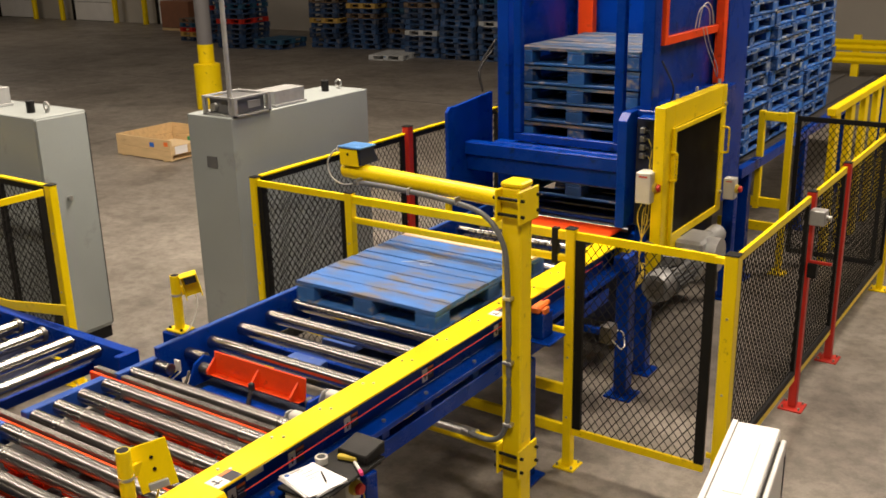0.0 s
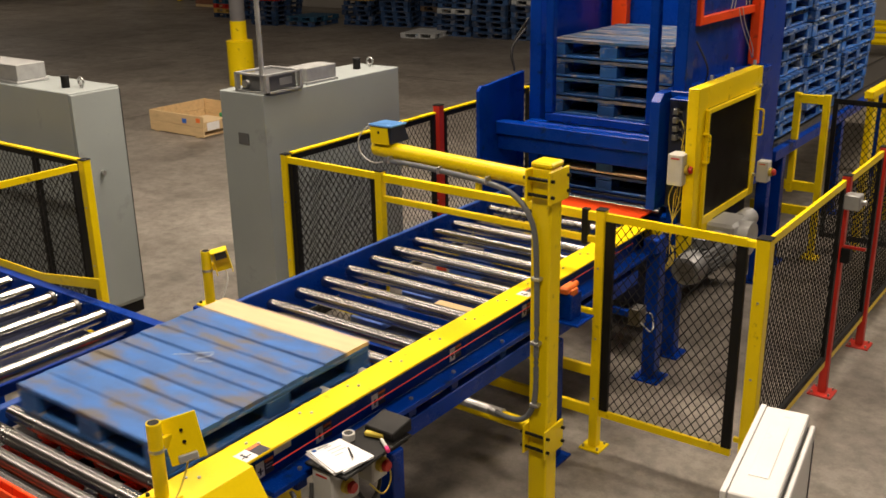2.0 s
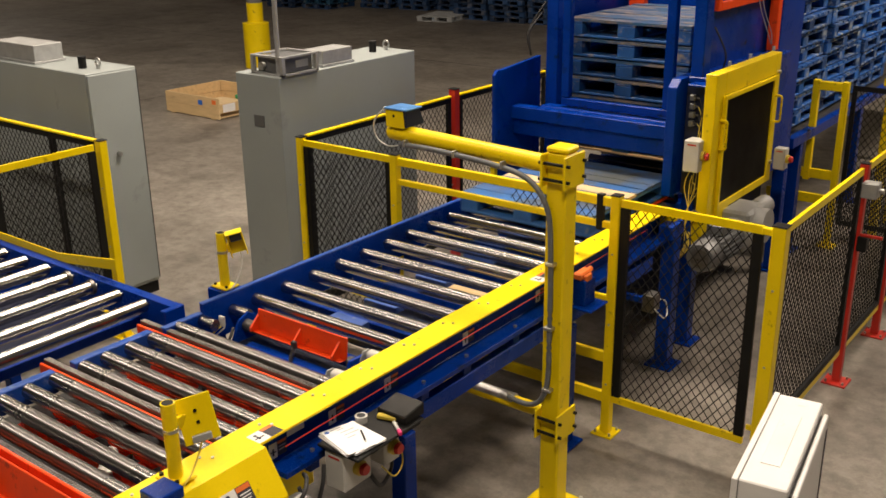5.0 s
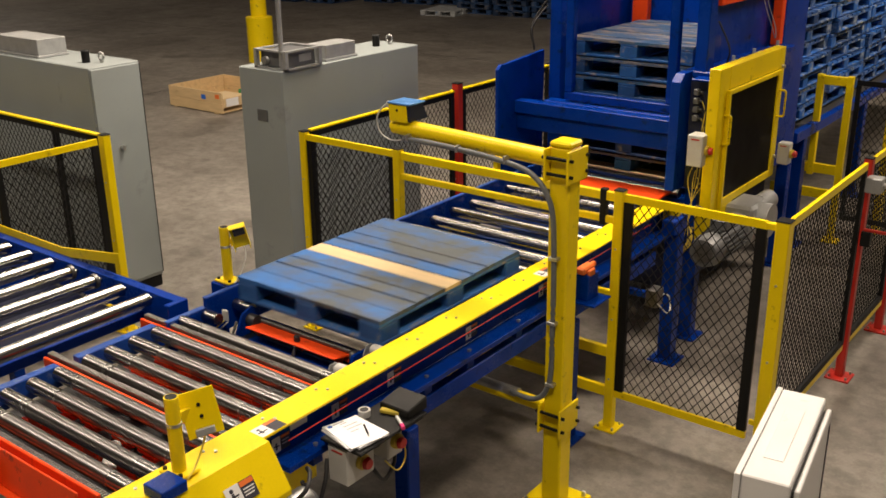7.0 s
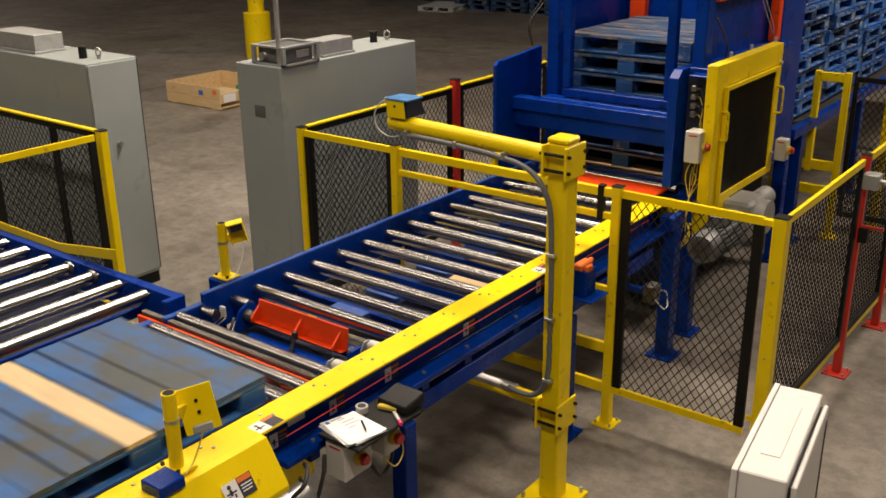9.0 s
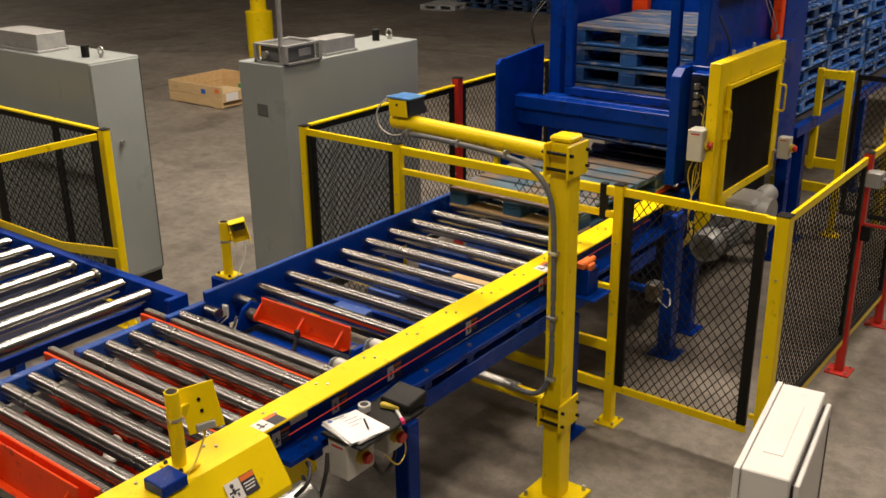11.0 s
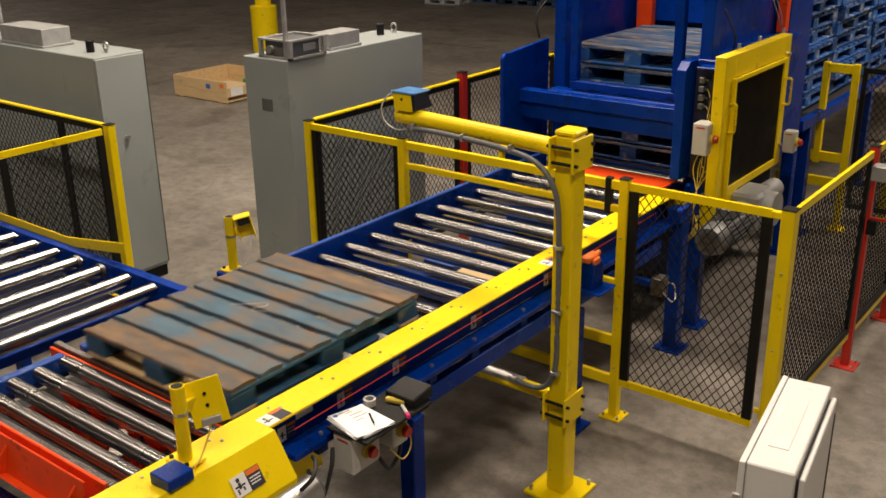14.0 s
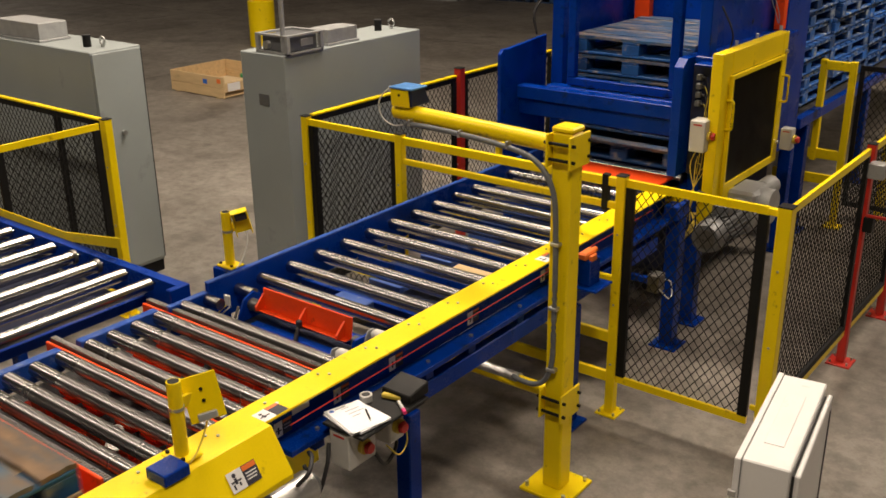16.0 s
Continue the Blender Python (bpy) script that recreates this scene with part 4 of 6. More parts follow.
def fences():
    fa, fb, fm, fl = (0.884, 1.515), (1.836, 1.515), (-0.785, 1.515), (-1.671, 1.515)
    front = thing("line_fence", "yellow safety fence with black mesh crossing the conveyor", "fence", "safety fences")
    for q, s in ((fa, 0.058), (fb, 0.075), (fm, 0.058), (fl, 0.058)):
        fence_post(front, *q, 1.55, YELLOW, s)
    fence_panel(front, fa, (1.775, 1.515), bar=0.055)
    fence_panel(front, fl, fm, bar=0.05)
    part("gate_latch_pin", box(B(), (1.76, 1.50, 0.33), (1.80, 1.52, 0.36), 0.003), YELLOW, front)
    part("top_splice", box(B(), (1.74, 1.497, 1.492), (1.80, 1.533, 1.53), 0.003), YELLOW, front)
    for z0, z1 in ((1.48, 1.535), (1.345, 1.385), (0.865, 0.925), (0.485, 0.555), (0.215, 0.285)):
        part("cross_rail", box(B(), (-0.755, 1.50, z0), (0.854, 1.53, z1), 0.004), YELLOW, front)
    part("end_bar", box(B(), (0.76, 1.495, 1.33), (0.80, 1.535, 1.548), 0.003), BLACK, front)
    wire_mesh("wire_mesh", (0.15, 1.52, 1.385), (1, 0, 0), (0, 0, 1), 0.6, 0.1, 0.055, 0.0026, BLACK, front, "black diamond wire mesh")
    far = thing("far_side_fence", "yellow and red safety fence with black mesh behind the conveyor", "fence", "safety fences")
    for y, m in ((3.40, RED), (4.95, YELLOW)):
        fence_post(far, -1.69, y, 1.55 if m is YELLOW else 1.60, m, 0.07)
    fence_panel(far, (-1.69, 1.56), (-1.69, 3.37), rails=BLACK, bar=0.05, capped=True)
    fence_panel(far, (-1.69, 3.44), (-1.69, 4.92), rails=BLACK, capped=True)
    way = thing("walkway_fence", "yellow-railed safety fence with red posts along the walkway", "fence", "safety fences")
    for y, m in ((3.05, RED), (4.0, RED), (5.82, YELLOW), (7.6, RED)):
        fence_post(way, 1.836, y, 1.55, m, 0.055, 0.08)
    fence_panel(way, (1.836, 1.555), (1.836, 3.02), bar=0.05, toe=True)
    fence_panel(way, (1.836, 3.08), (1.836, 3.97), bar=0.05, toe=True)
    fence_panel(way, (1.836, 4.03), (1.836, 5.79), bar=0.05, toe=True)
    fence_panel(way, (1.836, 5.85), (1.836, 7.57), bar=0.05, toe=True)
    side = thing("side_fence", "yellow safety fence with black mesh beside the side conveyor", "fence", "safety fences")
    fence_post(side, -2.79, 0.61, 1.55, YELLOW, 0.065)
    fence_panel(side, (-2.79, -1.85), (-2.79, -0.28), z0=1.24, bar=0.05)
    fence_panel(side, (-2.79, -0.27), (-2.79, 0.575), bar=0.05)
    fence_panel(side, (-3.44, 0.61), (-2.825, 0.61), rails=BLACK, bar=0.025, capped=True)
    fence_panel(side, (-4.9, 0.61), (-3.40, 0.61), rails=BLACK, bar=0.025, capped=True)
    gate = thing("infeed_fence", "dark mesh fence across the stack infeed", "fence", "safety fences")
    fence_panel(gate, (0.95, 5.8), (1.80, 5.8), rails=BLACK)
    # frame and rails at the infeed
    f = thing("infeed_gate_frame", "yellow open gate frame at the stack infeed", "frame")
    for x in (0.66, 0.92):
        part("upright", box(B(), (x - 0.028, 5.77, 0.0 if x > 0.8 else 0.62), (x + 0.028, 5.83, 1.56), 0.004), YELLOW, f)
    part("head", box(B(), (0.69, 5.775, 1.47), (0.89, 5.825, 1.55), 0.004), YELLOW, f)
    for z in (0.64, 0.40):
        part("rail", box(B(), (0.3, 5.78, z), (0.89, 5.82, z + 0.09), 0.004), YELLOW, f)
    part("foot_plate", box(B(), (0.84, 5.72, 0), (1.0, 5.88, 0.012), 0.002), YELLOW, f)
    # long yellow rail beyond the infeed
    g = thing("infeed_side_rail", "yellow top rail with slatted uprights along the infeed", "rail")
    part("top_rail", box(B(), (1.16, 6.1, 1.50), (1.24, 12.5, 1.57), 0.005), YELLOW, g)
    for i in range(11):
        y = 6.2 + i * 0.6
        part("upright", box(B(), (1.17, y, 0.0), (1.23, y + 0.16, 1.499), 0.004), YELLOW, g)
    h = thing("far_guard_rail", "yellow corrugated guard rail near the far wall", "guard rail")
    for z in (0.35, 0.62):
        s = B()
        prism(s, [(19.0, z), (18.95, z + 0.06), (19.0, z + 0.12), (18.95, z + 0.18), (19.0, z + 0.24), (19.03, z + 0.24), (18.98, z + 0.18), (19.03, z + 0.12), (18.98, z + 0.06), (19.03, z)], "x", -4.5, 3.5, 0)
        part("beam", s, YELLOW, h)
    for x in (-3.9, -1.4, 1.0, 3.2):
        part("post", box(B(), (x - 0.08, 19.04, 0), (x + 0.08, 19.16, 0.95), 0.01), YELLOW, h)


fences()


# ---- scanner post ----
def scanner_post():
    p = thing("scanner_post", "tall square yellow post with a sensor arm over the line", "post", at=(1.03, 0.63, 0))
    a = 0.056
    part("base_plate", box(B(), (-0.147, -0.147, 0), (0.147, 0.147, 0.02), 0.004), YELLOW, p)
    part("shaft", box(B(), (-a, -a, 0.0202), (a, a, 2.02), 0.008), YELLOW, p)
    part("cap", box(B(), (-a - 0.004, -a - 0.004, 2.0202), (a + 0.004, a + 0.004, 2.05), 0.012), YELLOW, p)
    for sx in (-1, 1):
        for sy in (-1, 1):
            part("anchor_bolt", rod(B(), (sx * 0.115, sy * 0.115, 0.0202), (sx * 0.115, sy * 0.115, 0.05), 0.011, 6), ZINC, p)
    for z in (1.85, 0.46):
        part("clamp_plate", box(B(), (-a - 0.014, -a - 0.04, z), (-a - 0.002, a + 0.04, z + 0.165), 0.003), YELLOW, p)
        k = part("clamp_plate", box(B(), (a + 0.002, -a - 0.04, z), (a + 0.014, a + 0.04, z + 0.165), 0.003), YELLOW, p)
        for dz in (0.04, 0.12):
            for y in (-a - 0.022, a + 0.022):
                part("clamp_rod", rod(B(), (-a - 0.03, y, z + dz), (a + 0.03, y, z + dz), 0.009, 8), BLACK, k)
    part("arm", rod(B(), (-a - 0.015, 0, 1.945), (-1.08, 0, 1.98), 0.044, 20), YELLOW, p)
    part("lower_arm", rod(B(), (-a - 0.015, 0, 0.575), (-0.72, 0, 0.575), 0.036, 20), YELLOW, p)
    part("arm_sleeve", rod(B(), (-0.25, 0, 0.590), (-0.56, 0, 0.590), 0.034, 20), ZINC, p, "bright plated sleeve on the lower arm")
    part("arm_end", rod(B(), (-1.0803, 0, 1.98), (-1.10, 0, 1.981), 0.044, 20, 0.025), YELLOW, p)
    h = B()
    prism(h, [(-1.10, 1.982), (-0.975, 1.982), (-0.985, 2.075), (-1.105, 2.075)], "y", -0.052, -0.044, 0.002)
    hd = part("sensor_head", h, YELLOW, p, "yellow sensor mounting plate")
    # thin black disc stands in for the dark of the hole
    part("mount_hole", rod(B(), (-1.045, -0.0535, 2.045), (-1.045, -0.0523, 2.045), 0.008, 10), BLACK, hd)
    part("sensor_case", prism(B(), [(-0.0438, 1.985), (0.115, 1.985), (0.075, 2.077), (-0.0438, 2.077)], "x", -1.10, -0.965, 0.004), HOUSING, hd, "dark sensor case")
    part("hood", prism(B(), [(-0.058, 2.0775), (0.08, 2.0775), (0.085, 2.086), (-0.058, 2.088)], "x", -1.108, -0.955, 0.002), FILM, hd, "blue film-covered lid")
    part("sensor_lead", tube_path(B(), [(-1.09, -0.03, 2.07), (-1.14, -0.04, 2.06), (-1.19, -0.05, 1.99), (-1.17, -0.05, 1.91), (-1.09, -0.05, 1.875), (-0.99, -0.055, 1.895)], 0.004, 6), OFFWHITE, hd, "thin white looped lead")
    part("lead_clip", box(B(), (-1.125, -0.045, 2.05), (-1.106, -0.03, 2.085), 0.003), OFFWHITE, hd)
    hd.location = (0.025, 0, 0.033)
    c = B()
    tube_path(c, [(-0.98, -0.055, 1.93), (-0.8, -0.055, 1.932), (-0.6, -0.055, 1.925), (-0.40, -0.055, 1.912), (-0.22, -0.06, 1.89), (-0.12, -0.068, 1.85), (-0.055, -0.074, 1.78), (-0.02, -0.074, 1.68), (-0.008, -0.074, 1.5), (-0.003, -0.074, 1.25), (-0.003, -0.074, 1.0), (-0.003, -0.074, 0.86), (-0.015, -0.074, 0.76), (-0.05, -0.072, 0.68), (-0.11, -0.066, 0.635), (-0.19, -0.055, 0.62), (-0.27, -0.04, 0.62)], 0.0145, 10)
    part("conduit", c, CONDUIT, p, "grey flexible conduit")
    part("conduit_end", rod(B(), (-0.27, -0.04, 0.62), (-0.32, -0.03, 0.62), 0.018, 12), ZINC, p)
    for z in (1.45, 1.1, 0.75):
        part("conduit_clip", box(B(), (-0.03, -0.094, z), (0.02, -0.0565, z + 0.018), 0.002), ZINC, p)
    for x in (-0.95, -0.62, -0.32):
        part("conduit_clip", box(B(), (x, -0.073, 1.888 - 0.035 * x), (x + 0.014, -0.03, 1.925 - 0.035 * x), 0.002), ZINC, p)
    return p


scanner_post()


# ---- photo-eye posts ----
def eye_post(at, flip, label):
    p = thing("photo_eye_post", label, "sensor post", "photo-eye posts", at=at)
    part("base", box(B(), (-0.06, -0.05, 0.0), (0.06, 0.05, 0.012), 0.003), YELLOW, p)
    part("bracket", box(B(), (-0.07, -0.07, -0.07), (0.07, 0.06, -0.0005), 0.004) if flip < 0 else box(B(), (0.005, -0.165, -0.006), (0.115, -0.052, 0.04), 0.004), BLUE, p, "blue bracket on the rail")
    t = B()
    rod(t, (0, 0, 0.0122), (0, 0, 0.315), 0.027, 20)
    part("tube", t, YELLOW, p)
    # black disc painted on for the dark hollow of the open tube
    part("tube_mouth", rod(B(), (0, 0, 0.3162), (0, 0, 0.3166), 0.022, 16), BLACK, p)
    part("band", rod(B(), (0, 0, 0.20), (0, 0, 0.212), 0.030, 20), ZINC, p)
    m = B()
    box(m, (-0.012, 0.0305, 0.19), (0.006, 0.085, 0.24), 0.003)
    part("arm", m, YELLOW, p)
    f = B()
    if flip > 0:
        box(f, (-0.005, -0.055, -0.08), (0.005, 0.055, 0.08), 0.002)
        pl = part("shield_plate", f, YELLOW, p)
        pl.matrix_basis = pose(0.03, 0.10, 0.215, 10, -18, -38) @ Matrix.Diagonal((1, 1.2, 1.1, 1))
        # black dots standing in for two dark holes in the plate
        for z in (-0.01, 0.03):
            part("mount_screw", rod(B(), (0.0052, 0.0, z), (0.011, 0.0, z), 0.006, 8), BLACK, pl)
        part("eye", box(B(), (0.0052, -0.03, -0.075), (0.03, 0.03, -0.05), 0.003), GREYTOP, pl)
    else:
        box(f, (-0.006, -0.05, -0.09), (-0.001, 0.05, 0.085), 0.001)
        box(f, (-0.0008, 0.045, -0.09), (0.055, 0.05, 0.085), 0.001)
        box(f, (-0.0008, -0.05, -0.09), (0.055, -0.045, 0.03), 0.001)
        box(f, (-0.006, -0.05, 0.0853), (0.055, 0.05, 0.09), 0.001)
        pl = part("shield_channel", f, YELLOW, p, "folded yellow shield channel")
        pl.matrix_basis = pose(0.045, 0.065, 0.258, 12, 8, -38) @ Matrix.Diagonal((0.9, 0.9, 0.78, 1))
        part("eye", box(B(), (0.0, -0.03, 0.02), (0.04, 0.04, 0.07), 0.003), RUBBER, pl)
    c = B()
    tube_path(c, [(0.02, 0.11, 0.19), (0.04, 0.10, 0.12), (0.05, 0.04, 0.03), (0.07, -0.02, 0.005)], 0.004, 6)
    part("cable", c, WIREY if flip > 0 else OFFWHITE, p)
    for sx in (-1, 1):
        part("bolt", rod(B(), (sx * 0.045, -0.03, 0.0121), (sx * 0.045, -0.03, 0.022), 0.009, 6), BLACK, p)
    return p


eye_post((-0.66, -0.115, 1.162), -1, "yellow photo-eye post bolted to the far rail")
eye_post((0.675, -1.51, 1.172), 1, "yellow photo-eye post bolted to the guard cover")


# ---- pallet dispenser ----
def estop(at, name="estop_box", size=(0.11, 0.12, 0.22), parent=None):
    sx, sy, sz = size
    e = thing(name, "light grey emergency stop box with a red mushroom button", "switch box", "emergency stops", at=at)
    part("case", box(B(), (-sx / 2, -sy / 2, -sz / 2), (sx / 2, sy / 2, sz / 2), 0.006), OFFWHITE, e)
    part("collar", rod(B(), (sx / 2 + 0.0003, 0, 0), (sx / 2 + 0.02, 0, 0), 0.034, 18), WIREY, e, "yellow collar")
    b = B()
    rod(b, (sx / 2 + 0.0203, 0, 0), (sx / 2 + 0.032, 0, 0), 0.016, 14)
    rod(b, (sx / 2 + 0.032, 0, 0), (sx / 2 + 0.048, 0, 0), 0.028, 18, 0.022)
    part("button", b, RED, e, "red mushroom button")
    part("label_strip", box(B(), (-sx * 0.28, -sy / 2 - 0.001, sz * 0.34), (sx * 0.28, -sy / 2 - 0.0002, sz * 0.39), 0), RED, e)
    return e


def dispenser():
    d = thing("pallet_dispenser", "tall blue pallet dispenser with a yellow guarded side door", "machine")

    def bl(name, lo, hi, m=BLUE, label="", bev=0.006):
        return part(name, box(B(), lo, hi, bev), m, d, label)
    # guide wings and front beam
    w = B()
    prism(w, [(2.66, 0.92), (2.66, 1.915), (2.70, 1.95), (2.76, 1.945), (3.3, 1.985), (3.3, 0.92)], "x", -0.785, -0.755, 0.003)
    part("guide_wing", w, BLUE, d)
    w = B()
    prism(w, [(2.86, 1.16), (2.86, 1.93), (2.93, 1.985), (3.30, 1.985), (3.30, 1.16)], "x", 0.535, 0.605, 0.004)
    part("guide_wing", w, BLUE, d)
    bl("front_beam", (-0.755, 2.88, 1.555), (0.534, 2.98, 1.655))
    bl("front_plate", (-0.755, 2.91, 1.43), (0.534, 2.93, 1.554))
    bl("ledge", (-0.56, 2.985, 1.60), (0.534, 3.10, 1.66))
    # window of upright bars in front of the stack
    bl("window_sill_bar", (-0.40, 3.02, 1.675), (0.50, 3.07, 1.735))
    bl("upright_bar", (-0.40, 3.02, 1.736), (-0.335, 3.08, 3.6))
    bl("upright_bar", (0.425, 3.02, 1.736), (0.495, 3.08, 3.6))
    bl("column", (-0.60, 3.12, 1.0), (-0.50, 3.24, 3.6))
    bl("column", (0.61, 3.05, 1.0), (0.70, 3.17, 3.6))
    bl("column", (-0.68, 4.55, 0.02), (-0.56, 4.70, 3.6))
    # side panels, ledge, rear housing
    bl("side_panel", (-0.66, 3.24, 1.15), (-0.64, 4.55, 3.6))
    bl("side_panel", (0.60, 3.171, 1.98), (0.615, 4.55, 3.6))
    bl("side_ledge", (0.612, 3.02, 1.945), (0.80, 4.55, 1.99))
    # skirt in shade navy, so the recess behind the door stays dark
    bl("side_skirt", (0.60, 3.171, 1.0), (0.618, 4.55, 1.944), SHADENAVY)
    bl("rear_housing", (0.60, 4.551, 0.95), (0.70, 5.08, 3.6))
    bl("rear_housing_far", (-0.70, 4.71, 1.0), (-0.60, 5.20, 3.6))
    bl("head_beam", (-0.70, 3.0, 3.601), (0.80, 3.12, 3.72))
    bl("head_beam", (-0.70, 5.08, 3.601), (0.80, 5.2, 3.72))
    bl("back_mast", (-0.58, 4.42, 1.85), (-0.44, 4.50, 3.6), ORANGE, "orange-red lifting mast")
    bl("back_plate", (-0.639, 4.51, 2.0), (0.59, 4.54, 3.6), BLUE)
    m = B()
    rod(m, (0.18, 4.3, 2.2), (0.18, 4.3, 3.6), 0.012, 8)
    part("hose_mast", m, WIREY, d)
    # red-orange swing frame on the side
    f = B()
    box(f, (0.625, 3.33, 2.40), (0.665, 3.39, 3.58), 0.004)
    box(f, (0.625, 3.391, 2.40), (0.665, 4.44, 2.46), 0.004)
    part("swing_frame", f, ORANGE, d, "orange square-tube frame")
    bl("swing_post", (0.63, 4.442, 1.991), (0.70, 4.53, 3.58), ORANGE)
    k = B()
    for dy, dz in ((0.0, 0.0), (0.07, 0.02)):
        tube_path(k, [(0.68, 4.40 + dy * 0.3, 2.05), (0.70, 4.26 + dy, 2.15), (0.69, 4.10 + dy, 2.33), (0.68, 4.03 + dy, 2.47)], 0.0035, 6)
        tube_path(k, [(0.68, 3.86 + dy, 2.47), (0.69, 3.90 + dy, 2.60 + dz), (0.69, 4.02 + dy, 2.63 + dz), (0.69, 4.12 + dy, 2.58), (0.68, 4.18 + dy, 2.47)], 0.0045, 6)
    part("cable", k, OFFWHITE, d, "pale loose cables")
    k = B()
    tube_path(k, [(0.66, 3.30, 2.30), (0.74, 3.33, 2.12), (0.72, 3.36, 2.0)], 0.007, 6)
    part("hose", k, RUBBER, d)
    part("hose", tube_path(B(), [(-0.62, 3.1, 2.35), (-0.68, 3.0, 2.2), (-0.66, 3.0, 2.03)], 0.008, 6), RUBBER, d)
    part("hose", tube_path(B(), [(-0.60, 3.1, 2.42), (-0.72, 3.05, 2.2), (-0.70, 3.06, 2.03)], 0.008, 6), RUBBER, d)
    for y in (3.35, 3.75, 4.25):
        part("bolt", rod(B(), (0.74, y, 1.991), (0.74, y, 2.015), 0.012, 6), ZINC, d)
        part("bolt", rod(B(), (0.69, y + 0.2, 1.991), (0.69, y + 0.2, 2.03), 0.014, 8), OFFWHITE, d)
    # shade of the valve recess put into this backing's colour
    bl("valve_back", (0.62, 2.99, 1.16), (0.80, 3.01, 1.94), SHADENAVY)
    for i in range(4):
        v = part("air_valve", box(B(), (0.665, 2.945, 1.66 + i * 0.06), (0.70, 2.985, 1.70 + i * 0.06), 0.004), MOTOR, d)
        part("fitting", rod(B(), (0.7003, 2.965, 1.68 + i * 0.06), (0.725, 2.965, 1.68 + i * 0.06), 0.009, 8), CHAIN, v)
        part("air_tube", tube_path(B(), [(0.725, 2.965, 1.68 + i * 0.06), (0.76, 2.94, 1.63 + i * 0.05), (0.75, 2.93, 1.52 + i * 0.03), (0.735 + 0.01 * i, 2.95, 1.36), (0.72 + 0.012 * i, 2.95, 1.18)], 0.0035, 6), (WIREY, RUBBER)[i % 2], v)
    bl("valve_roof", (0.66, 2.90, 1.945), (0.80, 3.03, 1.960), BLUE)
    # door
    dr = part("side_door", B(), YELLOW, d)
    q = B()
    box(q, (0.80, 2.87, 1.04), (0.88, 3.04, 2.045), 0.004)
    box(q, (0.80, 4.0, 1.04), (0.88, 4.10, 2.045), 0.004)
    box(q, (0.80, 3.0401, 1.885), (0.88, 3.9999, 2.045), 0.004)
    box(q, (0.80, 3.0401, 1.04), (0.88, 3.9999, 1.10), 0.004)
    part("door_frame", q, YELLOW, dr, "yellow welded door frame")
    q = B()
    box(q, (0.8801, 3.0, 1.855), (0.905, 4.0, 1.885), 0.003)
    box(q, (0.8801, 3.0, 1.04), (0.905, 3.03, 1.8549), 0.003)
    part("door_rim", q, YELLOW, dr)
    part("door_panel", box(B(), (0.84, 3.03, 1.09), (0.87, 4.01, 1.89), 0.002), SMOKED, dr, "dark smoked panel")
    for y, z in ((2.985, 1.62), (4.05, 1.62)):
        h = B()
        tube_path(h, [(0.88, y, z - 0.10), (0.925, y, z - 0.095), (0.93, y, z - 0.05), (0.93, y, z + 0.05), (0.925, y, z + 0.095), (0.88, y, z + 0.10)], 0.009, 8)
        part("handle", h, YELLOW, dr)
    for z in (1.2, 1.9):
        part("latch_bolt", rod(B(), (0.881, 4.06, z), (0.90, 4.06, z), 0.014, 8), ZINC, dr)
    q = B()
    prism(q, [(2.80, 1.039), (3.28, 1.039), (3.10, 0.80), (2.84, 0.80)], "x", 0.80, 0.88, 0.003)
    part("door_skirt", q, YELLOW, d)
    # legs and infeed frame
    for x, y in ((0.755, 2.60), (0.70, 3.06), (0.70, 4.9), (-0.70, 2.75), (-0.70, 4.9)):
        leg = part("leg", box(B(), (x - 0.05, y - 0.05, 0.016), (x + 0.05, y + 0.05, 1.0 if y < 4 else 0.949), 0.006), BLUE, d)
        part("foot_plate", box(B(), (x - 0.1, y - 0.1, 0), (x + 0.1, y + 0.1, 0.015), 0.003), BLUE, leg)
    bl("leg_bracket", (0.70, 2.50, 0.97), (0.80, 2.70, 1.07), BLUE)
    # filler block added; it stands in for the shade under the dispenser
    bl("drive_base", (-0.50, 3.12, 0.30), (0.55, 4.9, 0.939), SHADENAVY)
    bl("bed", (-0.60, 2.97, 0.94), (0.59, 5.2, 1.02), BLUE)
    r = B()
    rod(r, (-0.55, 0, 0), (0.55, 0, 0), RR, 20)
    first = part("roller", r, CHROME, d)
    first.location = (0, 3.1, RZ)
    for i in range(1, 9):
        again(first, Matrix.Translation((0, 3.1 + i * 0.23, RZ)), d)
    # orange-red lip and spiked chain strip in front of the mouth
    bl("mouth_lip", (-0.20, 2.79, 1.09), (0.52, 3.03, 1.108), ORANGE, "orange-red lip plate")
    bl("mouth_face", (-0.20, 2.785, 0.98), (0.52, 2.80, 1.089), ORANGE)
    # dark backing added behind the mouth to keep the inside black
    bl("inner_baffle", (-0.635, 5.05, 1.15), (0.595, 5.08, 2.4), SHADENAVY)
    # yellow dangling cables by the door
    for i in range(4):
        x = 0.73 + 0.012 * i
        k = tube_path(B(), [(x, 2.90, 1.38 - 0.05 * i), (x - 0.03 + 0.025 * i, 2.88, 1.25), (x + 0.03 - 0.02 * i, 2.84, 1.05), (x - 0.03 + 0.02 * i, 2.80, 0.84), (x + 0.02, 2.76 - 0.03 * i, 0.76 + 0.02 * i), (x + 0.07 - 0.02 * i, 2.80, 0.86), (x + 0.02, 2.84, 0.94)], 0.003, 6)
        part("dangling_cable", k, WIREY, d, "dangling yellow cable")
    return d


dispenser()
estop((0.765, 2.86, 1.49))
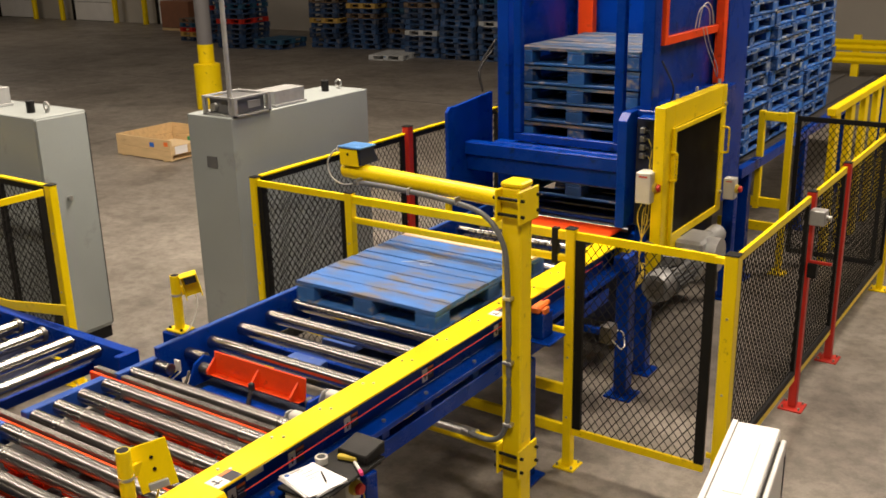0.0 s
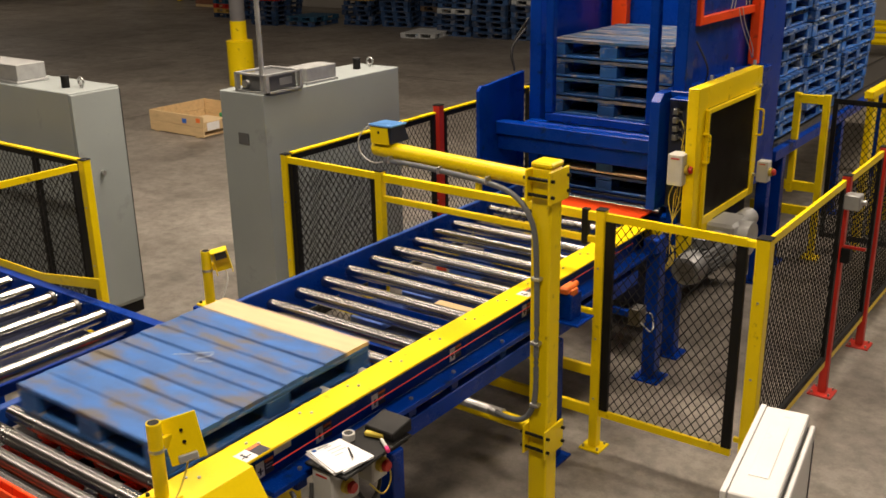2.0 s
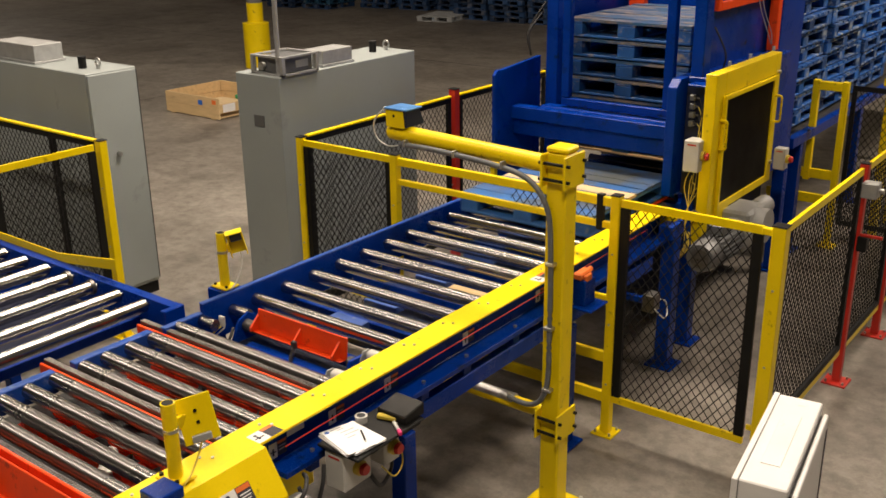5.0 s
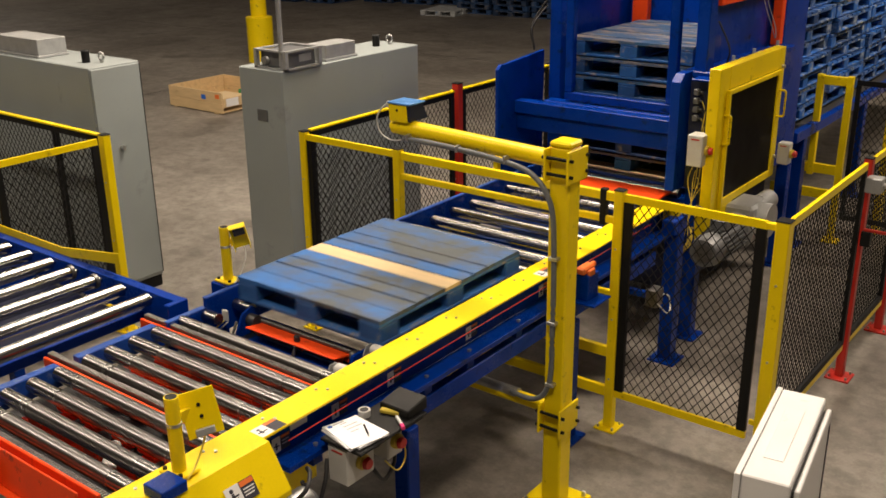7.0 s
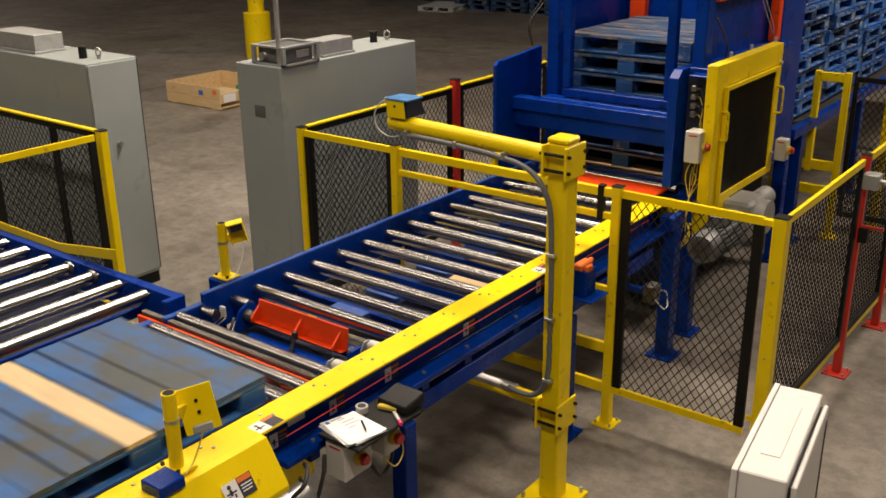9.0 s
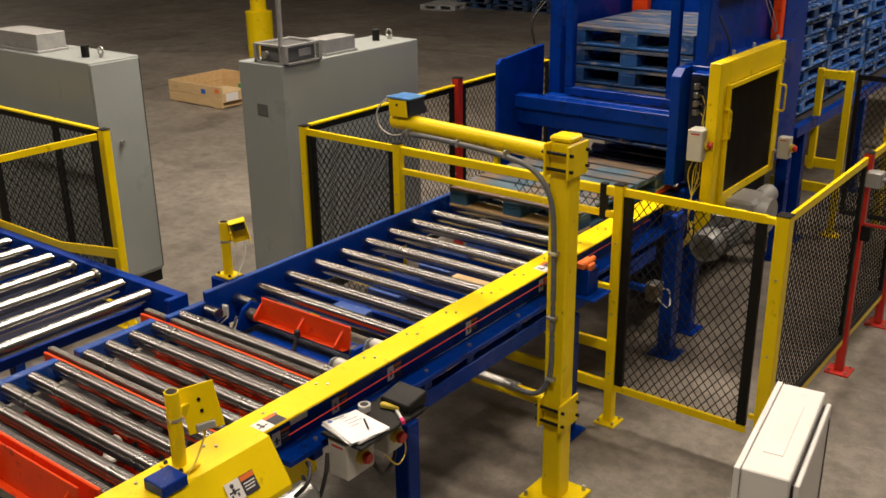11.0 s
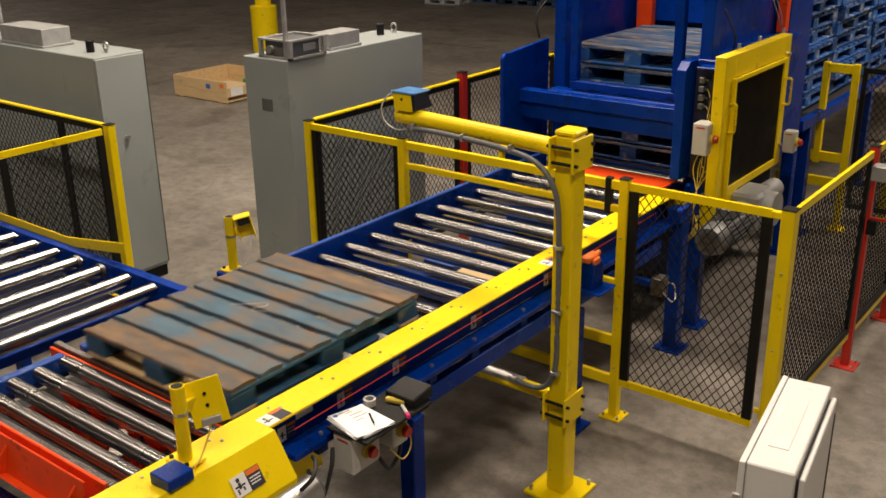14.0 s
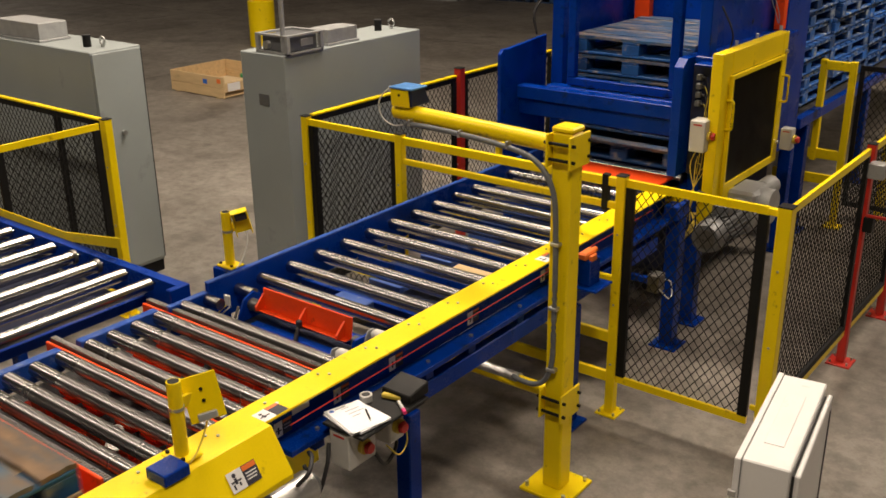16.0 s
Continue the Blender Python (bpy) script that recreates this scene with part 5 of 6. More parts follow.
estop((0.93, 4.17, 1.21), size=(0.09, 0.09, 0.17))


def gearmotor():
    g = thing("gear_motor", "grey geared electric motor under the dispenser door", "motor", at=(0.98, 2.60, 0.865))
    b = B()
    rod(b, (0, 0.04, 0), (0, 0.46, 0), 0.092, 28)
    for k in range(24):
        a = 2 * math.pi * k / 24
        m = Matrix.Rotation(a, 4, "Y")
        t = bmesh.new()
        bmesh.ops.create_cube(t, size=1)
        for v in t.verts:
            v.co = Vector((v.co.x * 0.006, v.co.y * 0.30 + 0.27, v.co.z * 0.018 + 0.098))
        merge(b, t, m)
    tagged(part("stator", b, MOTOR, g), kind="stuff")
    c = B()
    rod(c, (0, -0.03, 0), (0, 0.045, 0), 0.085, 28, 0.102)
    part("fan_cowl", c, MOTOR, g)
    part("fan_grille", rod(B(), (0, -0.033, 0), (0, -0.0303, 0), 0.06, 24), CHAIN, g)
    part("terminal_box", box(B(), (-0.05, 0.16, 0.095), (0.06, 0.30, 0.16), 0.008), MOTOR, g)
    h = B()
    rod(h, (0, 0.46, 0), (0, 0.52, 0), 0.12, 24)
    box(h, (-0.10, 0.50, -0.1), (0.09, 0.80, 0.16), 0.02)
    rod(h, (-0.05, 0.66, 0.05), (0.16, 0.66, 0.05), 0.11, 24)
    rod(h, (0.03, 0.78, 0.1), (0.03, 0.95, 0.1), 0.065, 24)
    part("gearbox", h, GREYTOP, g, "silver gearbox")
    part("torque_arm", box(B(), (-0.36, 0.58, -0.08), (-0.11, 0.74, 0.0), 0.005), BLUE, g)
    k = B()
    tube_path(k, [(-0.02, 0.2, 0.15), (-0.1, 0.1, 0.24), (-0.14, 0.1, 0.22), (-0.18, 0.3, 0.19)], 0.01, 8)
    part("motor_lead", k, RUBBER, g)
    g.scale = (1.12, 1.12, 1.12)
    return g


gearmotor()


# ---- infeed conveyor under the waiting stacks ----
def infeed():
    c = thing("infeed_conveyor", "blue infeed conveyor carrying pallet stacks", "conveyor")
    for x in (-0.70, 0.62):
        part("side_rail", box(B(), (x, 5.21, 1.03), (x + 0.07, 11.8, 1.125), 0.005), BLUE, c)
    for x in (-0.42, 0.0, 0.42):
        part("drag_chain", box(B(), (x - 0.03, 5.21, 1.085), (x + 0.03, 11.8, 1.111), 0.003), CHAIN, c)
    part("bed_plate", box(B(), (-0.629, 5.21, 1.06), (0.619, 11.8, 1.084), 0.003), CHAIN, c, "dark worn bed plate")
    for y in (5.5, 7.4, 9.3, 11.5):
        for x in (-0.63, 0.63):
            leg = part("leg", box(B(), (x - 0.05, y - 0.05, 0.016), (x + 0.05, y + 0.05, 1.029), 0.005), BLUE, c)
            part("foot_plate", box(B(), (x - 0.1, y - 0.1, 0), (x + 0.1, y + 0.1, 0.015), 0.003), BLUE, leg)


infeed()


# ---- control cabinets ----
def top_box(at, size, m, name="junction_box", label="galvanised junction box on top of a cabinet"):
    x, y, z = at
    sx, sy, sz = size
    t = thing(name, label, "junction box", "cabinet top boxes", at=at)
    part("case", box(B(), (-sx / 2, -sy / 2, 0.02), (sx / 2, sy / 2, sz), 0.004), m, t)
    part("lid_flange", box(B(), (-sx / 2 - 0.012, -sy / 2 - 0.012, 0), (sx / 2 + 0.012, sy / 2 + 0.012, 0.0198), 0.003), m, t)
    return t


def cabinet(lo, hi, label, front, handle):
    c = thing("control_cabinet", label, "cabinet", "control cabinets", at=(lo[0], lo[1], 0))
    w, l, h = hi[0] - lo[0], hi[1] - lo[1], hi[2]
    part("plinth", box(B(), (0.01, 0.01, 0), (w - 0.01, l - 0.01, 0.10), 0.004), BLACK, c)
    part("body", box(B(), (0, 0, 0.1003), (w, l, h), 0.006), GREYPAINT, c)
    if front == "x":
        part("door_seal", box(B(), (w + 0.0002, l - 0.0118, 0.13), (w + 0.014, l - 0.004, h - 0.02), 0), RUBBER, c)
        dd = part("door", box(B(), (w + 0.0005, 0.008, 0.13), (w + 0.016, l - 0.012, h - 0.015), 0.005), GREYPAINT, c)
    if front != "x":
        return c
    hx, hy, hz = handle
    part("door_latch", rod(B(), (hx, hy, hz), (hx + (0.03 if front == "x" else 0), hy - (0.03 if front == "y" else 0), hz), 0.02, 14), ZINC, dd, "round latch")
    return c


def cabinets():
    cabinet((-2.471, 1.641), (-1.997, 3.246, 1.928), "tall grey steel control cabinet beside the fence", "y", (0.06, -0.0182, 1.0))
    n = thing("name_plate", "small dark metal name plate on a cabinet", "plate", at=(-2.235, 1.638, 1.575))
    part("plate", box(B(), (-0.055, -0.003, -0.045), (0.055, 0.002, 0.045), 0.001), MOTOR, n)
    cabinet((-5.35, 0.916), (-3.355, 1.378, 1.928), "wide grey steel control cabinet near the side conveyor", "x", (1.9955 + 0.0165, 0.20, 1.27))
    # wireway box with a mast, solid box, beacons, lifting eyes
    t = thing("wireway_box", "open galvanised wireway box on a cabinet", "junction box", at=(-2.15, 1.86, 1.9285))
    fr = B()
    for x in (-0.17, 0.142):
        for y in (-0.19, 0.162):
            box(fr, (x, y, 0), (x + 0.03, y + 0.03, 0.13), 0)
    for z, w in ((0.0, 0.02), (0.1302, 0.03)):
        box(fr, (-0.17, -0.19, z), (-0.17 + w, 0.192, z + 0.014), 0)
        box(fr, (0.172 - w, -0.19, z), (0.172, 0.192, z + 0.014), 0)
        box(fr, (-0.17 + w, -0.19, z), (0.172 - w, -0.19 + w, z + 0.014), 0)
        box(fr, (-0.17 + w, 0.192 - w, z), (0.172 - w, 0.192, z + 0.014), 0)
    part("frame", fr, GREYTOP, t)
    part("inner_box", box(B(), (-0.135, -0.15, 0.0145), (0.135, 0.155, 0.128), 0.004), MOTOR, t, "dark inner box")
    part("cover_plate", box(B(), (0.1353, -0.02, 0.045), (0.142, 0.11, 0.10), 0.002), GREYTOP, t)
    part("conduit_fitting", rod(B(), (-0.07, -0.185, 0.06), (-0.07, -0.151, 0.06), 0.03, 14), ZINC, t)
    m = thing("conduit_mast", "grey vertical conduit rising from a cabinet", "pipe", at=(-2.04, 1.69, 1.9285))
    part("pipe", rod(B(), (0, 0, 0), (0, 0, 7.05), 0.019, 16), GREYTOP, m)
    m = thing("conduit_mast", "grey vertical conduit rising from a cabinet", "pipe", at=(-4.85, 1.05, 1.9285))
    part("pipe", rod(B(), (0, 0, 0), (0, 0, 7.05), 0.019, 16), GREYTOP, m)
    top_box((-2.14, 2.33, 1.9285), (0.20, 0.34, 0.125), GREYTOP)
    top_box((-4.42, 1.10, 1.9285), (0.62, 0.26, 0.15), GREYTOP)
    for x, y in ((-2.24, 2.98), (-3.62, 1.08)):
        b = thing("beacon", "small black beacon on a cabinet", "beacon", "cabinet beacons", at=(x, y, 1.9285))
        part("body", rod(B(), (0, 0, 0), (0, 0, 0.085), 0.032, 18), BLACK, b)
        part("cap", rod(B(), (0, 0, 0.0852), (0, 0, 0.095), 0.034, 18), RUBBER, b)
    for x, y in ((-2.22, 3.13), (-3.50, 1.14)):
        e = thing("lifting_eye", "steel lifting eye on a cabinet", "eye bolt", "lifting eyes", at=(x, y, 1.9285))
        k = B()
        n = 14
        tube_path(k, [(0.03 * math.cos(2 * math.pi * i / n - 1.57), 0, 0.05 + 0.03 * math.sin(2 * math.pi * i / n - 1.57)) for i in range(n + 1)], 0.009, 8)
        part("ring", k, ZINC, e)
        part("shank", rod(B(), (0, 0, 0), (0, 0, 0.018), 0.016, 12), ZINC, e)


cabinets()


# ---- loose things ----
def crate():
    c = thing("wooden_crate", "low open pine crate on the floor", "crate", at=(-9.42, 6.17, 0))
    w, l, h = 1.25, 1.12, 0.30
    for z0, z1 in ((0.015, 0.16), (0.165, 0.33)):
        part("front_board", box(B(), (0, 0, z0), (w, 0.025, z1), 0.003), PINE, c)
        part("back_board", box(B(), (0, l - 0.025, z0), (w, l, z1), 0.003), PINE, c)
        part("side_board", box(B(), (0, 0.0255, z0), (0.025, l - 0.0255, z1), 0.003), PINE, c)
    part("side_board", box(B(), (w - 0.025, 0.0255, 0.10), (w, l - 0.0255, 0.24), 0.003), PINE, c)
    part("floor_boards", box(B(), (0.026, 0.026, 0.016), (w - 0.026, l - 0.026, 0.04), 0.003), PINE, c)
    part("inner_ledge", box(B(), (0.75, 0.026, 0.20), (w - 0.026, 0.5, 0.235), 0.003), NEWWOOD, c)
    for x in (0.1, w - 0.2):
        part("skid", box(B(), (x, 0.0, 0.0), (x + 0.09, l, 0.0148), 0.002), PINE, c)
    part("tape", box(B(), (0.78, -0.0025, 0.20), (0.88, -0.0005, 0.27), 0), TAPE, c, "blue tape")
    part("label", box(B(), (1.10, -0.0025, 0.235), (1.19, -0.0005, 0.30), 0), ORANGELABEL, c, "orange label")
    part("document", box(B(), (w + 0.0005, 0.08, 0.11), (w + 0.0025, 0.32, 0.23), 0), LABELW, c)
    g = thing("crate_strap", "dark green folded strap in the crate", "strap", at=(-8.3, 6.9, 0.241))
    part("band", box(B(), (-0.05, -0.25, 0), (0.02, 0.2, 0.06), 0.01), GREENP, g)


crate()


def white_cabinet():
    c = thing("white_enclosure", "white steel electrical enclosure with a door on its side", "enclosure", at=(2.235, -0.03, 0))
    c.rotation_euler = (0, 0, radians(8))
    w, l, z0, z1 = 0.215, 0.80, 0.18, 1.0
    part("body", box(B(), (0.025, 0, z0), (w, l, z1), 0.006), WHITE, c)
    part("back_flange", box(B(), (0.0, -0.012, z0), (0.0246, l + 0.004, z1 + 0.004), 0.003), WHITE, c)
    part("seam", box(B(), (0.0247, -0.0008, z0), (0.0255, l, z1 + 0.0008), 0), MOTOR, c)
    d = part("door", box(B(), (w + 0.012, 0.03, z0), (w + 0.034, l - 0.03, z1 - 0.035), 0.005), WHITE, c)
    part("gasket", box(B(), (w + 0.0003, 0.04, z0), (w + 0.0117, l - 0.04, z1 - 0.045), 0.001), RUBBER, c)
    part("door_trim", box(B(), (w + 0.0343, l - 0.07, z0 + 0.05), (w + 0.038, l - 0.045, z1 - 0.1), 0.001), INK, d)
    part("hinge", box(B(), (-0.012, -0.028, 0.83), (0.02, -0.0125, 0.86), 0.003), ZINC, c)
    part("top_plate", box(B(), (0.075, 0.16, z1 + 0.0003), (0.155, 0.62, z1 + 0.004), 0.002), WHITE, c)
    for x in (0.04, 0.17):
        for y in (0.06, 0.70):
            part("leg", box(B(), (x, y, 0), (x + 0.035, y + 0.035, z0 - 0.0003), 0.003), ZINC, c)


white_cabinet()


def guard_box():
    g = thing("chain_drive_cover", "yellow sloped chain drive cover on the conveyor side", "cover")
    s = B()
    prism(s, [(0.739, 1.168), (0.775, 1.168), (0.885, 0.99), (0.885, 0.965), (0.770, 1.150), (0.739, 1.150)], "y", -2.3, -1.155, 0.002)
    part("sloped_plate", s, YELLOW, g)
    part("inner_plate", box(B(), (0.742, -2.3, 0.93), (0.76, -1.20, 1.149), 0.003), BLUE, g)
    t = thing("warning_sign", "white and black pictogram warning sticker on the yellow cover", "sign", at=(0.838, -1.36, 1.069))
    t.rotation_euler = (0, radians(58.3), 0)
    part("white_field", box(B(), (-0.04, -0.075, 0.0015), (0.04, -0.005, 0.003), 0), LABELW, t)
    part("black_field", box(B(), (-0.04, -0.004, 0.0015), (0.04, 0.065, 0.003), 0), INK, t)
    part("orange_field", box(B(), (-0.038, -0.002, 0.0031), (-0.018, 0.063, 0.0036), 0), ORANGELABEL, t)
    part("text_bars", box(box(box(B(), (-0.008, 0.005, 0.0031), (-0.003, 0.058, 0.0036), 0), (0.004, 0.005, 0.0031), (0.009, 0.055, 0.0036), 0), (0.016, 0.005, 0.0031), (0.021, 0.05, 0.0036), 0), LABELW, t)
    figure = B()
    rod(figure, (-0.022, -0.045, 0.0031), (-0.022, -0.045, 0.0036), 0.009, 10)
    box(figure, (-0.012, -0.05, 0.0031), (0.012, -0.038, 0.0036), 0)
    box(figure, (-0.002, -0.066, 0.0031), (0.005, -0.018, 0.0036), 0)
    box(figure, (0.010, -0.062, 0.0031), (0.030, -0.054, 0.0036), 0)
    box(figure, (0.010, -0.034, 0.0031), (0.024, -0.026, 0.0036), 0)
    part("pictogram", figure, INK, t)
    for y, x in ((-1.08, 0.70), (1.02, 0.70)):
        t = thing("warning_sign", "white and black pictogram warning sticker on the yellow guard", "sign", at=(x, y, 1.1642))
        part("white_field", box(B(), (-0.045, -0.07, 0.0002), (0.034, -0.005, 0.0012), 0), LABELW, t)
        part("black_field", box(B(), (-0.045, -0.004, 0.0002), (0.034, 0.06, 0.0012), 0), INK, t)
        part("orange_field", box(B(), (-0.043, -0.002, 0.0013), (-0.025, 0.058, 0.0017), 0), ORANGELABEL, t)
        f2 = B()
        box(f2, (-0.012, -0.05, 0.0013), (0.012, -0.038, 0.0017), 0)
        box(f2, (-0.002, -0.064, 0.0013), (0.005, -0.016, 0.0017), 0)
        rod(f2, (-0.022, -0.044, 0.0013), (-0.022, -0.044, 0.0017), 0.008, 10)
        part("pictogram", f2, INK, t)
    m = thing("side_motor", "small silver motor under the yellow cover", "motor", at=(0.83, -1.12, 0.84))
    part("stator", rod(B(), (0, -0.12, 0), (0, 0.09, 0), 0.07, 24), ZINC, m)
    part("end_bell", rod(B(), (0, 0.0901, 0), (0, 0.12, 0), 0.07, 24, 0.045), MOTOR, m)
    part("mount", box(B(), (-0.105, -0.1, -0.05), (-0.068, 0.06, 0.1), 0.004), ZINC, m)
    k = B()
    tube_path(k, [(0.03, 0.0, 0.06), (0.07, 0.03, 0.12), (0.02, 0.10, 0.14), (-0.06, 0.16, 0.10), (-0.09, 0.2, 0.05)], 0.009, 8)
    part("lead", k, RUBBER, m)


guard_box()


def desk_shelf():
    s = thing("writing_shelf", "small black shelf bracketed to the conveyor side", "shelf", at=(0.90, -0.68, 1.035))
    part("board", box(B(), (-0.125, -0.20, 0), (0.105, 0.235, 0.014), 0.004), BLACK, s)
    part("bracket", box(B(), (-0.16, -0.02, -0.08), (0.02, 0.02, -0.0004), 0.003), BLACK, s)
    top = 1.0495
    st = thing("paper_stack", "stack of loose white printed sheets on the shelf", "papers", at=(0.875, -0.775, top))
    rnd = random.Random(4)
    for i in range(7):
        t = bmesh.new()
        bmesh.ops.create_cube(t, size=1)
        for v in t.verts:
            v.co = Vector((v.co.x * 0.165, v.co.y * 0.215, v.co.z * 0.0022))
        o = part("sheet", merge(B(), t), PAPER, st)
        o.location = (rnd.uniform(-0.012, 0.012), rnd.uniform(-0.012, 0.012), 0.0013 + i * 0.0025)
        o.rotation_euler = (0, 0, radians(78 + rnd.uniform(-9, 9)))
    b = B()
    for k, n in enumerate((0.05, 0.10, 0.11, 0.06)):
        box(b, (-0.02, 0.075 - k * 0.026, 0), (-0.02 + n * 0.7, 0.080 - k * 0.026, 0.0004), 0)
    box(b, (-0.045, 0.088, 0), (0.01, 0.097, 0.0004), 0)
    o = part("print_lines", b, FAINT, st)
    o.location, o.rotation_euler = (0, 0, 0.0178), (0, 0, radians(78))
    o = part("letterhead", rod(B(), (-0.062, 0.09, 0), (-0.062, 0.09, 0.0005), 0.011, 12), TAPE, st, "blue round letterhead mark")
    o.location, o.rotation_euler = (0, 0, 0.0178), (0, 0, radians(78))
    p = thing("pen", "black ballpoint pen on the papers", "pen", at=(0.93, -0.75, top + 0.0215))
    part("barrel", rod(B(), (-0.05, 0.03, 0), (0.02, -0.02, 0), 0.004, 10), BLACK, p)
    part("tip", rod(B(), (0.0201, -0.0201, 0), (0.03, -0.027, 0), 0.004, 10, 0.001), ZINC, p)
    p = thing("marker", "pink marker pen on the shelf", "pen", at=(0.985, -0.60, top + 0.009))
    part("barrel", rod(B(), (-0.05, 0.03, 0), (0.01, -0.01, 0), 0.008, 12), OFFWHITE, p)
    part("cap", rod(B(), (0.0101, -0.0101, 0), (0.035, -0.028, 0), 0.009, 12), PINK, p)
    t = thing("tape_roll", "clear tape roll on the shelf", "tape", at=(0.805, -0.635, top))
    part("roll", rod(B(), (0, 0, 0), (0, 0, 0.03), 0.028, 20), CLEAR, t)
    part("core", rod(B(), (0, 0, 0.0302), (0, 0, 0.0306), 0.019, 18), RUBBER, t)
    c = thing("box_cutter", "yellow and black box cutter on the shelf", "knife", at=(0.90, -0.555, top + 0.012))
    c.rotation_euler = (0, 0, radians(15))
    part("grip", box(B(), (-0.06, -0.012, -0.011), (0.035, 0.014, 0.011), 0.005), WIREY, c)
    part("nose", box(B(), (0.0352, -0.01, -0.011), (0.075, 0.010, 0.008), 0.004), BLACK, c)
    h = thing("scanner_dock", "dark grey wedge-shaped dock on the shelf", "dock", at=(0.90, -0.495, top))
    part("body", prism(B(), [(-0.06, 0), (0.075, 0), (0.075, 0.06), (-0.06, 0.04)], "x", -0.075, 0.085, 0.005), BLACK, h)
    part("lower", box(B(), (-0.065, -0.06, -0.05), (0.075, 0.06, -0.0155), 0.004), BLACK, h)
    estop((0.865, -0.79, 0.944), size=(0.11, 0.17, 0.175))
    estop((0.88, -0.58, 0.945), size=(0.10, 0.10, 0.16))
    k = thing("loose_cables", "black and yellow cables hanging under the shelf", "cable", at=(0.87, -0.68, 0.86))
    part("black_cable", tube_path(B(), [(-0.06, -0.2, 0.1), (-0.03, -0.25, 0.02), (-0.05, -0.30, -0.1), (-0.08, -0.33, 0.05)], 0.009, 8), RUBBER, k)
    b = B()
    tube_path(b, [(0, -0.05, 0.1), (0.05, -0.02, -0.02), (0.03, 0.06, -0.1), (0.02, 0.14, -0.04), (0.0, 0.12, 0.08), (-0.08, 0.1, 0.12)], 0.009, 8)
    part("black_cable", b, RUBBER, k)
    b = B()
    tube_path(b, [(0.04, 0.05, 0.0), (0.05, 0.12, -0.08), (0.03, 0.2, -0.06), (0.02, 0.2, 0.04)], 0.004, 6)
    part("yellow_cable", b, WIREY, k)


desk_shelf()


def side_fittings():
    # blue junction bracket with bright connectors by the opening
    j = thing("sensor_bracket", "blue sensor bracket with an orange connector block on the line", "bracket", at=(0.80, 1.30, 0.93))
    part("plate", box(B(), (-0.034, -0.10, 0), (0.115, 0.10, 0.012), 0.003), BLUE, j)
    part("upright", box(B(), (-0.034, -0.06, 0.0122), (0.05, 0.06, 0.17), 0.005), BLUE, j)
    k = B()
    box(k, (-0.03, -0.075, 0.1705), (0.03, 0.05, 0.215), 0.010)
    rod(k, (0.0, 0.05, 0.195), (0.0, 0.085, 0.195), 0.017, 12)
    box(k, (0.0301, -0.05, 0.155), (0.05, 0.02, 0.20), 0.006)
    part("connectors", k, ORANGELABEL, j)
    e = thing("tail_switch", "small switch with a looped white cable by the fence", "switch", at=(0.92, 1.98, 0.74))
    part("case", box(B(), (-0.04, -0.05, -0.06), (0.04, 0.05, 0.06), 0.006), CHAIN, e)
    part("arm", box(B(), (-0.22, -0.02, -0.02), (-0.041, 0.02, 0.02), 0.004), BLUE, e)
    b = B()
    tube_path(b, [(0.04, -0.03, -0.03), (0.08, 0.02, -0.10), (0.06, 0.12, -0.12), (0.03, 0.16, -0.05), (0.03, 0.07, 0.0)], 0.005, 6)
    part("cable", b, OFFWHITE, e)
    g = thing("gate_switch", "grey gate switch box on a red fence post", "switch box", at=(1.90, 3.0, 1.40))
    part("case", box(B(), (-0.05, -0.05, -0.05), (0.05, 0.045, 0.05), 0.006), GREYTOP, g)
    part("gland", rod(B(), (0.0505, 0, 0), (0.08, 0, 0), 0.018, 12), ZINC, g)
    l = thing("gate_latch", "black gate latch with a red lever", "latch", at=(1.895, 3.0, 1.06))
    part("case", box(B(), (-0.03, -0.04, -0.07), (0.03, 0.03, 0.03), 0.005), BLACK, l)
    part("lever", box(B(), (-0.02, -0.03, 0.0303), (0.12, -0.015, 0.05), 0.003), RED, l)
    y = thing("rail_sign", "small yellow reflector bracket behind the arm", "bracket", at=(-0.3, 2.45, 1.16))
    part("stem", box(B(), (-0.34, -0.02, -0.0), (-0.30, 0.02, 0.14), 0.003), YELLOW, y)
    part("plate", box(B(), (-0.35, -0.05, 0.1402), (-0.26, 0.03, 0.16), 0.003), YELLOW, y)


side_fittings()


